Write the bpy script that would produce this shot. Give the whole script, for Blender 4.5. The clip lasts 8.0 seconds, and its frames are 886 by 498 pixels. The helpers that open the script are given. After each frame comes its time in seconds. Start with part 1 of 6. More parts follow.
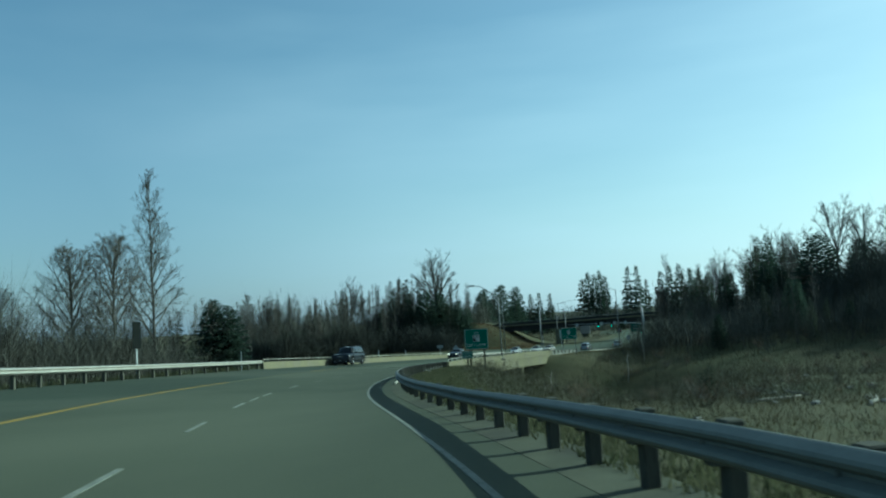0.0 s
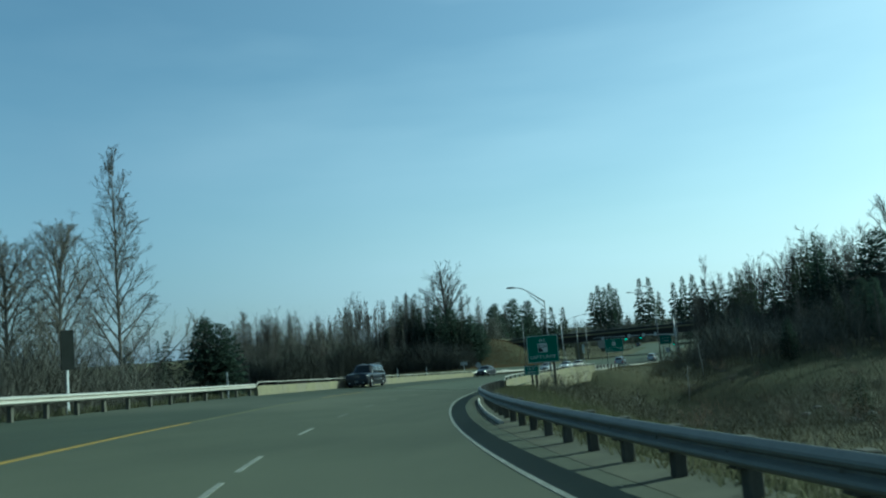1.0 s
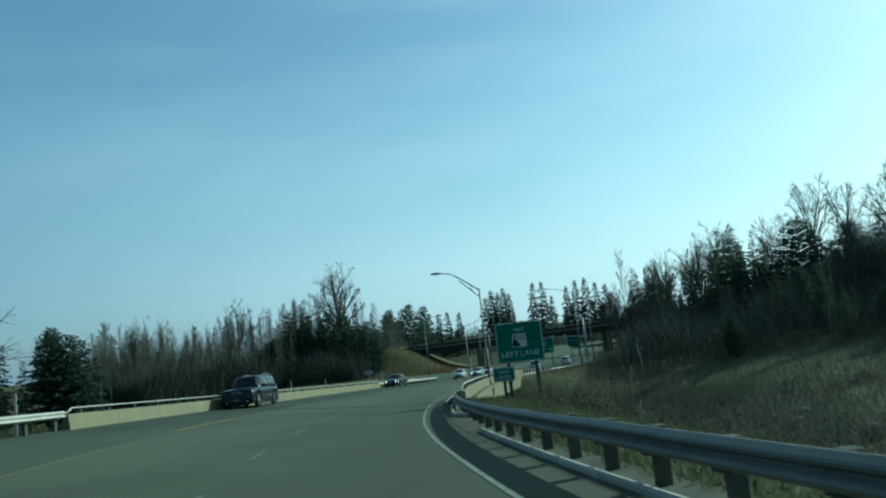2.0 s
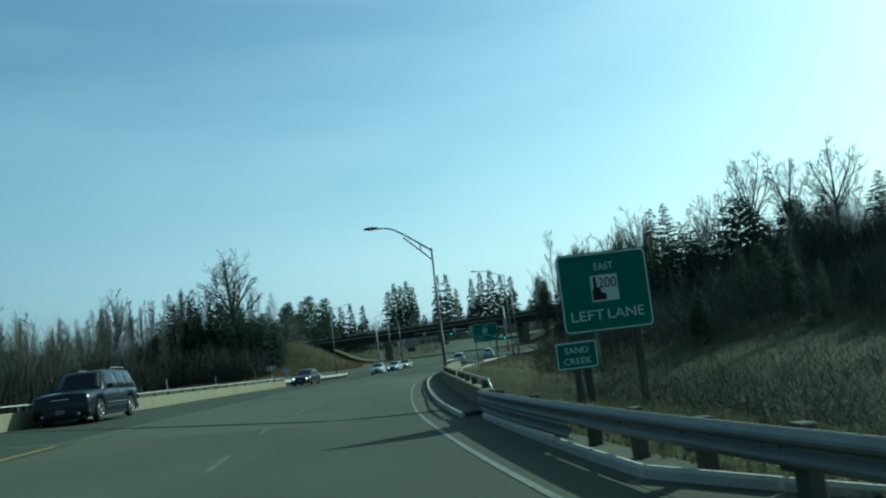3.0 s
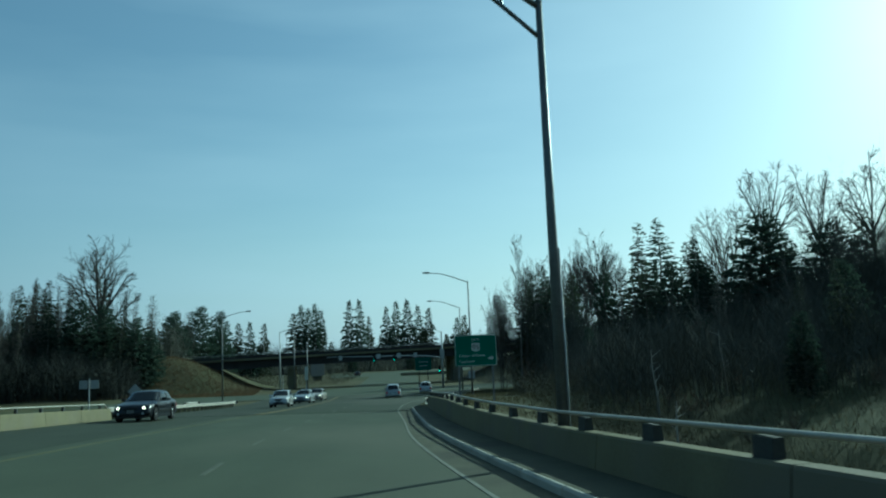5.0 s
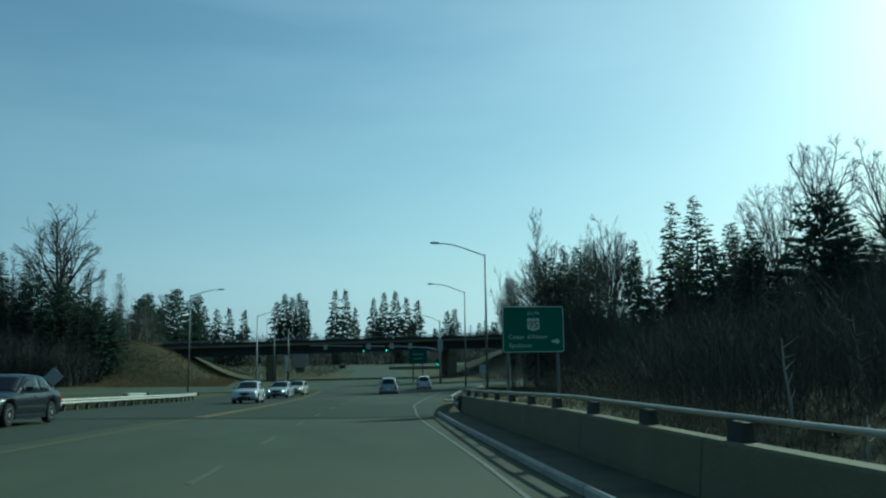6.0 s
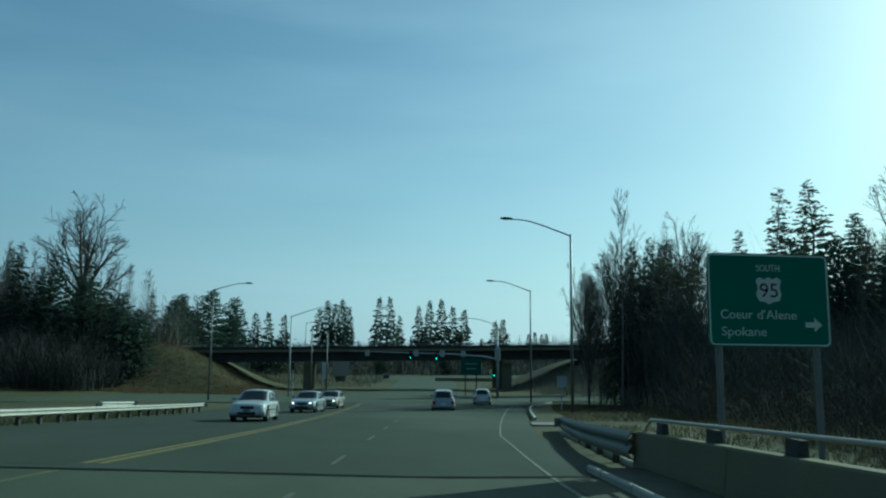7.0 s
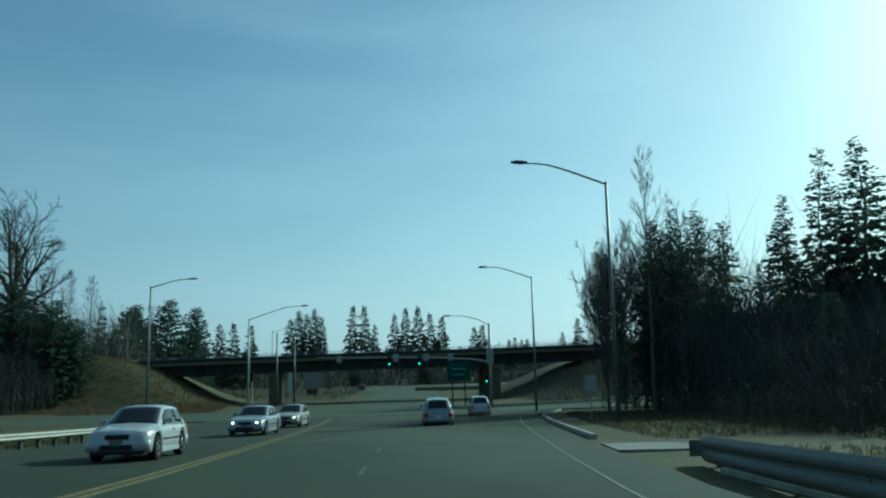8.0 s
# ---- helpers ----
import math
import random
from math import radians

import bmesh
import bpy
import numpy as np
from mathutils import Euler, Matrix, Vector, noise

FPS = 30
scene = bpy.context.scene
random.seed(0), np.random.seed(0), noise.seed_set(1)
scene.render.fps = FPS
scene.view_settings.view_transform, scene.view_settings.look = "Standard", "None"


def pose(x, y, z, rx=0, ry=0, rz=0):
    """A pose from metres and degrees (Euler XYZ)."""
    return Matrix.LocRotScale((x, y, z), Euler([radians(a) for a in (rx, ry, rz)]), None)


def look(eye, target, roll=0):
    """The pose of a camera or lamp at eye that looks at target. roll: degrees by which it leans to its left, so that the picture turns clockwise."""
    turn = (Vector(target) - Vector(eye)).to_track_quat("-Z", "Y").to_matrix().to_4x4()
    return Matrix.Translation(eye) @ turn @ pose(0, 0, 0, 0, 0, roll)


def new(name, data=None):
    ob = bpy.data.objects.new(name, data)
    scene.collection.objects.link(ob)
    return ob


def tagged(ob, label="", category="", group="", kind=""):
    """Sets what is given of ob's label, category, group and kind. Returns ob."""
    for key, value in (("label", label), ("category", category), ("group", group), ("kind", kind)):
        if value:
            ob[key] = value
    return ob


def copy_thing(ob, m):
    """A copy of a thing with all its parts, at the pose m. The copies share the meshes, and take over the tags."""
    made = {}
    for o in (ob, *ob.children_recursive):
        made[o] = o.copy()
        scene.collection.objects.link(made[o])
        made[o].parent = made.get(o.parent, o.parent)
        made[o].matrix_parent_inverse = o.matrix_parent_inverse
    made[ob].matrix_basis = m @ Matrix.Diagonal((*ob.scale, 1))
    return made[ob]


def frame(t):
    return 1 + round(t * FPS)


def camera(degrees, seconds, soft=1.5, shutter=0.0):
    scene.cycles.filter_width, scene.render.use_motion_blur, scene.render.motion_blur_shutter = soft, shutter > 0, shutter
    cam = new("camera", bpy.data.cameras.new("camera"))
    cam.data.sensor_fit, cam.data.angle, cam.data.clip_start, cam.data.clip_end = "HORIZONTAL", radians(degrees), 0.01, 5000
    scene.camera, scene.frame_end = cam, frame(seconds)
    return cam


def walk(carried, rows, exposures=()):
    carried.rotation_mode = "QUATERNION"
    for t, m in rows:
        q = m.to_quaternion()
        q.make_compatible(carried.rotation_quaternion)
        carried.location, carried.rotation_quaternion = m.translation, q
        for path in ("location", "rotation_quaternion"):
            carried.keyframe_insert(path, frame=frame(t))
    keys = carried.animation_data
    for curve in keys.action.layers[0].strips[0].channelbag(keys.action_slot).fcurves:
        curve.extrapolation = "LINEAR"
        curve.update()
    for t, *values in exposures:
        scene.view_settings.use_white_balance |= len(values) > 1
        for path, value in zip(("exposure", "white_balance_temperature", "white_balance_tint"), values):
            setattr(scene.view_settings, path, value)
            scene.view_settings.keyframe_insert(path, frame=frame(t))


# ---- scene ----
cam = camera(58.6, 8.0, soft=2.15, shutter=0.08)
PATH = [
    (0, (-0.008, 0.047, 1.260), (-2.282, 9.741, 2.184), -3.45),
    (0.5, (-3.762, 7.702, 0.964), (-6.361, 17.303, 1.990), -2.86),
    (1, (-7.187, 15.351, 0.643), (-9.420, 25.028, 1.809), -4.68),
    (1.5, (-10.158, 23.167, 0.357), (-11.641, 32.979, 1.588), -5.60),
    (3, (-16.785, 47.898, -0.612), (-16.306, 57.839, 0.360), -6.84),
    (3.5, (-18.017, 56.045, -0.992), (-16.720, 65.911, 0.003), -5.43),
    (4, (-18.584, 64.443, -1.255), (-16.915, 74.254, -0.279), -4.00),
    (4.5, (-18.822, 72.507, -1.568), (-17.360, 82.332, -0.412), -3.58),
    (5, (-19.016, 80.326, -1.858), (-17.389, 90.103, -0.524), -2.35),
    (6.5, (-18.382, 103.246, -2.683), (-16.724, 113.025, -1.412), 0.17),
    (7, (-17.972, 110.612, -2.909), (-16.749, 120.432, -1.471), 0.62),
    (7.5, (-17.694, 117.833, -3.214), (-16.375, 127.648, -1.826), 0.12),
    (8, (-17.167, 124.857, -3.494), (-15.602, 134.609, -1.930), -1.25),
]
EXPOSURE = 0.46
walk(cam, [(t, look(eye, target, roll)) for t, eye, target, roll in PATH],
     exposures=[(0.0, EXPOSURE, 5120, -29), (3.0, EXPOSURE - 0.06, 5030, -30), (4.5, EXPOSURE - 0.30, 4980, -31), (7.0, EXPOSURE - 0.43, 4980, -31), (8.0, EXPOSURE - 0.40, 4980, -31)])

# ---------------------------------------------------------------- light
SUN_AZ, SUN_EL = 57.0, 26.5          # degrees right of +y, degrees above the horizon
world = bpy.data.worlds.new("world")
scene.world = world
world.use_nodes = True
wn, wl = world.node_tree.nodes, world.node_tree.links
wn.clear()
sky = wn.new("ShaderNodeTexSky")
sky.sky_type, sky.sun_disc = "NISHITA", False
sky.sun_elevation, sky.sun_rotation = radians(SUN_EL), radians(SUN_AZ)
sky.air_density, sky.dust_density, sky.ozone_density = 1.1, 1.6, 2.0
bg = wn.new("ShaderNodeBackground")
bg.inputs["Strength"].default_value = 0.087
wo = wn.new("ShaderNodeOutputWorld")
# thin high cloud, as streaks over the blue
tc = wn.new("ShaderNodeTexCoord")
mp = wn.new("ShaderNodeMapping")
mp.inputs["Scale"].default_value = (1.2, 3.0, 7.0)
mp.inputs["Rotation"].default_value = (0.1, 0.25, 0.6)
cn = wn.new("ShaderNodeTexNoise")
cn.inputs["Scale"].default_value, cn.inputs["Detail"].default_value = 1.1, 4.0
cr = wn.new("ShaderNodeMapRange")
cr.inputs["From Min"].default_value, cr.inputs["From Max"].default_value = 0.38, 0.8
cr.inputs["To Min"].default_value, cr.inputs["To Max"].default_value = 0.12, 0.44
# haze thickens towards the horizon
sz = wn.new("ShaderNodeSeparateXYZ")
hz = wn.new("ShaderNodeMapRange")
hz.inputs["From Min"].default_value, hz.inputs["From Max"].default_value = 0.0, 0.30
hz.inputs["To Min"].default_value, hz.inputs["To Max"].default_value = 0.52, 0.0
hs_ = wn.new("ShaderNodeMath")
hs_.operation, hs_.use_clamp = "ADD", True
wl.new(tc.outputs["Generated"], sz.inputs["Vector"])
wl.new(sz.outputs["Z"], hz.inputs["Value"])
wl.new(hz.outputs["Result"], hs_.inputs[0])
wl.new(cr.outputs["Result"], hs_.inputs[1])
mixc = wn.new("ShaderNodeMix")
mixc.data_type = "RGBA"
veil = wn.new("ShaderNodeMix")
veil.data_type = "RGBA"
veil.inputs["A"].default_value, veil.inputs["B"].default_value = (2.85, 3.38, 4.55, 1), (9.6, 10.1, 11.2, 1)
SUN_TO = Vector((math.sin(radians(SUN_AZ)) * math.cos(radians(SUN_EL)), math.cos(radians(SUN_AZ)) * math.cos(radians(SUN_EL)), math.sin(radians(SUN_EL))))
toward = wn.new("ShaderNodeVectorMath")
toward.operation = "DOT_PRODUCT"
toward.inputs[1].default_value = SUN_TO
forward = wn.new("ShaderNodeMapRange")
forward.inputs["From Min"].default_value, forward.inputs["From Max"].default_value = 0.02, 0.97
wl.new(tc.outputs["Generated"], toward.inputs[0])
wl.new(toward.outputs["Value"], forward.inputs["Value"])
wl.new(forward.outputs["Result"], veil.inputs["Factor"])
wl.new(veil.outputs["Result"], mixc.inputs["B"])
wl.new(tc.outputs["Generated"], mp.inputs["Vector"])
wl.new(mp.outputs["Vector"], cn.inputs["Vector"])
wl.new(cn.outputs["Fac"], cr.inputs["Value"])
wl.new(hs_.outputs[0], mixc.inputs["Factor"])
wl.new(sky.outputs["Color"], mixc.inputs["A"])
wl.new(mixc.outputs["Result"], bg.inputs["Color"])
wl.new(bg.outputs["Background"], wo.inputs["Surface"])
sun_data = bpy.data.lights.new("sun", "SUN")
sun_data.energy, sun_data.angle, sun_data.color = 4.8, radians(0.53), (1.0, 0.95, 0.86)
sun = new("sun", sun_data)
sun.matrix_world = look(SUN_TO * 100, (0, 0, 0))


# ---------------------------------------------------------------- materials
def material(name, base, other=None, rough=0.8, metal=0.0, scale=4.0, fine=40.0, bump=0.2, spec=0.08, per_object=0.0, per_island=0.0, stain=None, stain_scale=0.3, coat=0.0, stretch=(1, 1, 1), thin=0.0):
    """A surface of two tones at two scales, with fine relief and, if asked, broad stains or a tone of its own for each object."""
    m = bpy.data.materials.new(name)
    m.use_nodes = True
    n, l = m.node_tree.nodes, m.node_tree.links
    b = n["Principled BSDF"]
    other = other or tuple(c * 0.72 for c in base)
    g = n.new("ShaderNodeNewGeometry")
    mp_ = n.new("ShaderNodeMapping")
    mp_.inputs["Scale"].default_value = stretch
    l.new(g.outputs["Position"], mp_.inputs["Vector"])
    big = n.new("ShaderNodeTexNoise")
    big.inputs["Scale"].default_value, big.inputs["Detail"].default_value = scale, 5.0
    small = n.new("ShaderNodeTexNoise")
    small.inputs["Scale"].default_value, small.inputs["Detail"].default_value = fine, 3.0
    for t in (big, small):
        l.new(mp_.outputs["Vector"], t.inputs["Vector"])
    add = n.new("ShaderNodeMath")
    add.operation = "MULTIPLY_ADD"
    add.inputs[1].default_value = 0.5
    half = n.new("ShaderNodeMath")
    half.operation = "MULTIPLY"
    half.inputs[1].default_value = 0.5
    l.new(big.outputs["Fac"], half.inputs[0])
    l.new(small.outputs["Fac"], add.inputs[0])
    l.new(half.outputs[0], add.inputs[2])
    ramp = n.new("ShaderNodeMapRange")
    ramp.inputs["From Min"].default_value, ramp.inputs["From Max"].default_value = 0.35, 0.65
    l.new(add.outputs[0], ramp.inputs["Value"])
    mix = n.new("ShaderNodeMix")
    mix.data_type = "RGBA"
    mix.inputs["A"].default_value, mix.inputs["B"].default_value = (*base, 1), (*other, 1)
    l.new(ramp.outputs["Result"], mix.inputs["Factor"])
    colour = mix.outputs["Result"]
    if stain:
        sn = n.new("ShaderNodeTexNoise")
        sn.inputs["Scale"].default_value, sn.inputs["Detail"].default_value = stain_scale, 6.0
        l.new(mp_.outputs["Vector"], sn.inputs["Vector"])
        sr = n.new("ShaderNodeMapRange")
        sr.inputs["From Min"].default_value, sr.inputs["From Max"].default_value = 0.48, 0.66
        l.new(sn.outputs["Fac"], sr.inputs["Value"])
        m2 = n.new("ShaderNodeMix")
        m2.data_type = "RGBA"
        m2.inputs["B"].default_value = (*stain, 1)
        l.new(sr.outputs["Result"], m2.inputs["Factor"])
        l.new(colour, m2.inputs["A"])
        colour = m2.outputs["Result"]
    if per_object or per_island:
        if per_object:
            info = n.new("ShaderNodeObjectInfo")
            rnd = info.outputs["Random"]
        else:
            rnd = g.outputs["Random Per Island"]
        r2 = n.new("ShaderNodeMapRange")
        k = per_object or per_island
        r2.inputs["To Min"].default_value, r2.inputs["To Max"].default_value = 1 - k, 1 + k
        l.new(rnd, r2.inputs["Value"])
        hs = n.new("ShaderNodeHueSaturation")
        l.new(r2.outputs["Result"], hs.inputs["Value"])
        l.new(colour, hs.inputs["Color"])
        colour = hs.outputs["Color"]
    l.new(colour, b.inputs["Base Color"])
    b.inputs["Roughness"].default_value, b.inputs["Metallic"].default_value = rough, metal
    b.inputs["Specular IOR Level"].default_value = spec
    b.inputs["Coat Weight"].default_value = coat
    if bump:
        bp = n.new("ShaderNodeBump")
        bp.inputs["Strength"].default_value, bp.inputs["Distance"].default_value = bump, 0.02
        l.new(add.outputs[0], bp.inputs["Height"])
        l.new(bp.outputs["Normal"], b.inputs["Normal"])
    if thin:   # thin leaves and blades let light through
        tr = n.new("ShaderNodeBsdfTranslucent")
        ms = n.new("ShaderNodeMixShader")
        ms.inputs[0].default_value = thin
        l.new(colour, tr.inputs["Color"])
        l.new(b.outputs["BSDF"], ms.inputs[1])
        l.new(tr.outputs["BSDF"], ms.inputs[2])
        l.new(ms.outputs["Shader"], n["Material Output"].inputs["Surface"])
    return m


def glass_material(name, tint):
    m = bpy.data.materials.new(name)
    m.use_nodes = True
    b = m.node_tree.nodes["Principled BSDF"]
    b.inputs["Base Color"].default_value = (*tint, 1)
    b.inputs["Roughness"].default_value, b.inputs["IOR"].default_value = 0.05, 1.5
    b.inputs["Specular IOR Level"].default_value = 0.22
    return m


def glow_material(name, colour, strength):
    m = bpy.data.materials.new(name)
    m.use_nodes = True
    b = m.node_tree.nodes["Principled BSDF"]
    b.inputs["Base Color"].default_value = (*colour, 1)
    b.inputs["Emission Color"].default_value, b.inputs["Emission Strength"].default_value = (*colour, 1), strength
    return m


ASPHALT = material("asphalt", (0.054, 0.060, 0.039), (0.037, 0.042, 0.028), spec=0.12, rough=0.9, scale=0.6, fine=60, bump=0.25, stain=(0.068, 0.072, 0.049), stain_scale=0.10, stretch=(1, 0.35, 1))
ASPHALT_DARK = material("newer_asphalt", (0.036, 0.045, 0.029), (0.025, 0.032, 0.020), spec=0.12, rough=0.9, scale=0.6, fine=60, bump=0.25, stain=(0.052, 0.057, 0.042), stain_scale=0.12, stretch=(1, 0.35, 1))
DECK = material("bridge_deck_concrete", (0.053, 0.064, 0.041), (0.037, 0.045, 0.029), spec=0.12, rough=0.85, scale=0.8, fine=50, bump=0.2, stain=(0.068, 0.073, 0.050), stain_scale=0.11, stretch=(1, 0.3, 1))
FAR_ROAD = material("worn_asphalt", (0.066, 0.078, 0.054), (0.048, 0.058, 0.040), rough=0.85, scale=0.3, fine=20, bump=0.1)
CONCRETE = material("concrete", (0.152, 0.141, 0.086), (0.112, 0.104, 0.065), rough=0.85, scale=1.2, fine=35, bump=0.25, stain=(0.125, 0.115, 0.085), stain_scale=0.5)
APRON = material("gutter_concrete", (0.078, 0.080, 0.055), (0.054, 0.056, 0.039), rough=0.95, spec=0.1, scale=1.5, fine=45, bump=0.3, stain=(0.048, 0.048, 0.037), stain_scale=0.7)
KERB = material("kerb_concrete", (0.36, 0.35, 0.30), (0.26, 0.25, 0.21), rough=0.95, spec=0.1, scale=2, fine=40, bump=0.25, per_object=0.12)
WHITE_LINE = material("white_road_paint", (0.185, 0.19, 0.162), (0.085, 0.09, 0.074), rough=0.7, scale=5, fine=40, bump=0.1)
FAINT_LINE = material("worn_road_paint", (0.105, 0.112, 0.090), (0.056, 0.062, 0.047), rough=0.8, scale=5, fine=40, bump=0.1)
DARK_BACK = material("dark_sign_back", (0.016, 0.018, 0.017), rough=1.0, spec=0.03, scale=2, bump=0.0)
YELLOW_LINE = material("yellow_road_paint", (0.22, 0.15, 0.03), (0.11, 0.085, 0.032), rough=0.7, scale=5, fine=40, bump=0.1)
FADED_LINE = material("faded_road_paint", (0.185, 0.190, 0.158), (0.090, 0.095, 0.075), rough=0.8, scale=5, fine=40, bump=0.1)
PALE_YELLOW = material("worn_yellow_paint", (0.170, 0.138, 0.060), (0.080, 0.072, 0.040), rough=0.8, scale=5, fine=40, bump=0.1)
SEAM = material("joint_sealant", (0.016, 0.018, 0.014), rough=1.0, spec=0.03, scale=5)
FAINT_YELLOW = material("nearly_gone_yellow_paint", (0.088, 0.087, 0.047), (0.060, 0.066, 0.040), rough=0.9, scale=5, fine=40, bump=0.1)
# concrete darkened in its colour to stand for the shade under the overpass
SLOPE = material("shade_toned_slope_paving", (0.032, 0.032, 0.024), (0.021, 0.022, 0.017), rough=0.9, scale=0.8, fine=20, bump=0.2)
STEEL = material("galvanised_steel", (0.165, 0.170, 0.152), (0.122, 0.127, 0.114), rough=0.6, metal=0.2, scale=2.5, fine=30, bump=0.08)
STEEL_PALE = material("pale_rail_steel", (0.40, 0.38, 0.33), (0.29, 0.28, 0.24), rough=0.5, metal=0.5, scale=2.5, fine=30, bump=0.08)
POST_WOOD = material("weathered_timber", (0.072, 0.070, 0.056), (0.046, 0.046, 0.037), rough=0.95, spec=0.1, scale=5, fine=40, bump=0.4, stretch=(1, 1, 0.2), per_object=0.2)
POLE = material("dull_pole_steel", (0.16, 0.165, 0.165), (0.11, 0.115, 0.115), rough=0.5, metal=0.6, scale=2, fine=25, bump=0.05)
DARK_STEEL = material("dull_dark_steel", (0.055, 0.058, 0.054), (0.036, 0.038, 0.036), rough=0.7, metal=0.2, scale=3, fine=30, bump=0.1)
POLE_PALE = material("pale_pole_steel", (0.36, 0.37, 0.37), (0.28, 0.29, 0.29), rough=0.5, metal=0.5, scale=2, fine=25, bump=0.05)
SIGN_GREEN = material("green_sign_sheeting", (0.010, 0.105, 0.066), (0.008, 0.088, 0.056), rough=0.5, spec=0.2, scale=1.5, fine=30, bump=0.03)
SIGN_DARK = material("dark_green_sheeting", (0.008, 0.075, 0.055), (0.006, 0.060, 0.045), rough=0.6, spec=0.2, scale=1.5, fine=30, bump=0.03)
SIGN_WHITE = material("white_sign_sheeting", (0.44, 0.46, 0.43), (0.37, 0.39, 0.36), rough=0.5, scale=2, fine=30, bump=0.02)
SIGN_BLACK = material("black_sign_ink", (0.02, 0.02, 0.02), rough=0.5, scale=2)
SIGN_BACK = material("dull_aluminium", (0.30, 0.31, 0.31), (0.24, 0.25, 0.25), rough=0.5, metal=0.6, scale=2, bump=0.03)
GIRDER = material("weathering_steel_girder", (0.050, 0.048, 0.046), (0.035, 0.033, 0.032), rough=0.8, scale=0.6, fine=8, bump=0.1)
EARTH = material("dry_grass_earth", (0.084, 0.076, 0.042), (0.050, 0.050, 0.027), rough=0.95, scale=0.9, fine=9, bump=0.8, stain=(0.048, 0.054, 0.026), stain_scale=0.07)
BARK = material("grey_bark", (0.110, 0.104, 0.090), (0.075, 0.070, 0.062), rough=0.95, scale=2, fine=20, bump=0.4, stretch=(1, 1, 0.25), per_object=0.25)
TWIG = material("brown_twigs", (0.112, 0.102, 0.086), (0.080, 0.074, 0.063), rough=0.95, scale=1, fine=10, bump=0.0, per_object=0.25)
# darker than TWIG: backlighting of crowns against the sky, put into the colour
DARK_TWIG = material("dark_limbs", (0.062, 0.059, 0.053), (0.043, 0.041, 0.037), rough=0.95, scale=1, fine=10, bump=0.0)
PALE_BARK = material("pale_dead_bark", (0.26, 0.245, 0.21), (0.18, 0.17, 0.15), rough=0.9, scale=2, fine=20, bump=0.3)
NEEDLE = material("dark_needles", (0.042, 0.060, 0.044), (0.029, 0.043, 0.032), rough=0.9, scale=0.8, fine=8, bump=0.0, spec=0.06, per_object=0.25, thin=0.4)
NEEDLE_BROWN = material("olive_needles", (0.047, 0.056, 0.039), (0.033, 0.041, 0.029), rough=0.9, scale=0.8, fine=8, bump=0.0, spec=0.06, per_object=0.25, thin=0.4)
BRUSH = material("russet_brush", (0.17, 0.118, 0.080), (0.12, 0.090, 0.062), rough=0.95, scale=1, fine=10, bump=0.0, per_object=0.3)
DRY_GRASS = material("dry_grass_blades", (0.088, 0.086, 0.050), (0.050, 0.057, 0.031), rough=0.9, scale=0.8, fine=9, bump=0.0, per_island=0.3, thin=0.4)
OLD_GRASS = material("old_brown_grass", (0.092, 0.080, 0.046), (0.056, 0.055, 0.031), rough=0.95, scale=0.5, fine=9, bump=0.0, spec=0.1, per_island=0.3, thin=0.4)
BANK_GRASS = material("brown_bank_grass", (0.115, 0.083, 0.048), (0.070, 0.054, 0.032), rough=0.95, scale=0.5, fine=9, bump=0.0, spec=0.1, per_island=0.3, thin=0.4)
THICKET = material("dark_thicket_twigs", (0.135, 0.132, 0.106), (0.095, 0.096, 0.080), rough=0.95, scale=0.25, fine=6, bump=0.0, spec=0.1, per_island=0.3)
# dark bark plus the thickets' self-shadowing, both in the colour; SHADE_BRUSH goes deeper
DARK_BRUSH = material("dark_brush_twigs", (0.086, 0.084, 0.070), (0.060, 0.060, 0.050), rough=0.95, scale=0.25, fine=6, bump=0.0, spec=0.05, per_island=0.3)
SHADE_BRUSH = material("shaded_brush_twigs", (0.055, 0.056, 0.048), (0.038, 0.040, 0.034), rough=0.95, scale=0.25, fine=6, bump=0.0, spec=0.05, per_island=0.3)
BROWN_TWIGS = material("brown_brush_twigs", (0.102, 0.093, 0.063), (0.068, 0.066, 0.045), rough=0.95, scale=0.25, fine=6, bump=0.0, spec=0.05, per_island=0.2)
PAD = material("driveway_concrete", (0.21, 0.20, 0.175), (0.16, 0.15, 0.13), rough=0.9, scale=1.5, fine=30, bump=0.2, stain=(0.12, 0.115, 0.10), stain_scale=0.6)
STONE = material("grey_stone", (0.28, 0.27, 0.245), (0.20, 0.19, 0.175), rough=0.9, scale=2, fine=20, bump=0.3, per_object=0.2)
RUBBER = material("tyre_rubber", (0.02, 0.02, 0.021), rough=0.85, scale=6, bump=0.1)
RIM = material("alloy_rim", (0.50, 0.51, 0.52), rough=0.3, metal=0.8, scale=5, bump=0.02)
CHROME = material("dull_chrome", (0.55, 0.56, 0.57), rough=0.2, metal=0.9, scale=4, bump=0.0)
TRIM = material("black_plastic", (0.025, 0.025, 0.026), rough=0.55, scale=6, bump=0.05)
PAINT_WHITE = material("white_car_paint", (0.38, 0.39, 0.385), (0.34, 0.35, 0.345), rough=0.25, spec=0.3, metal=0.1, scale=1, bump=0.0, coat=0.5)
PAINT_SILVER = material("silver_car_paint", (0.24, 0.26, 0.27), (0.21, 0.23, 0.24), rough=0.3, spec=0.3, metal=0.25, scale=1, bump=0.0, coat=0.5)
PAINT_DARK = material("dark_blue_car_paint", (0.005, 0.007, 0.011), (0.004, 0.006, 0.009), rough=0.3, spec=0.25, scale=1, bump=0.0, coat=0.18)
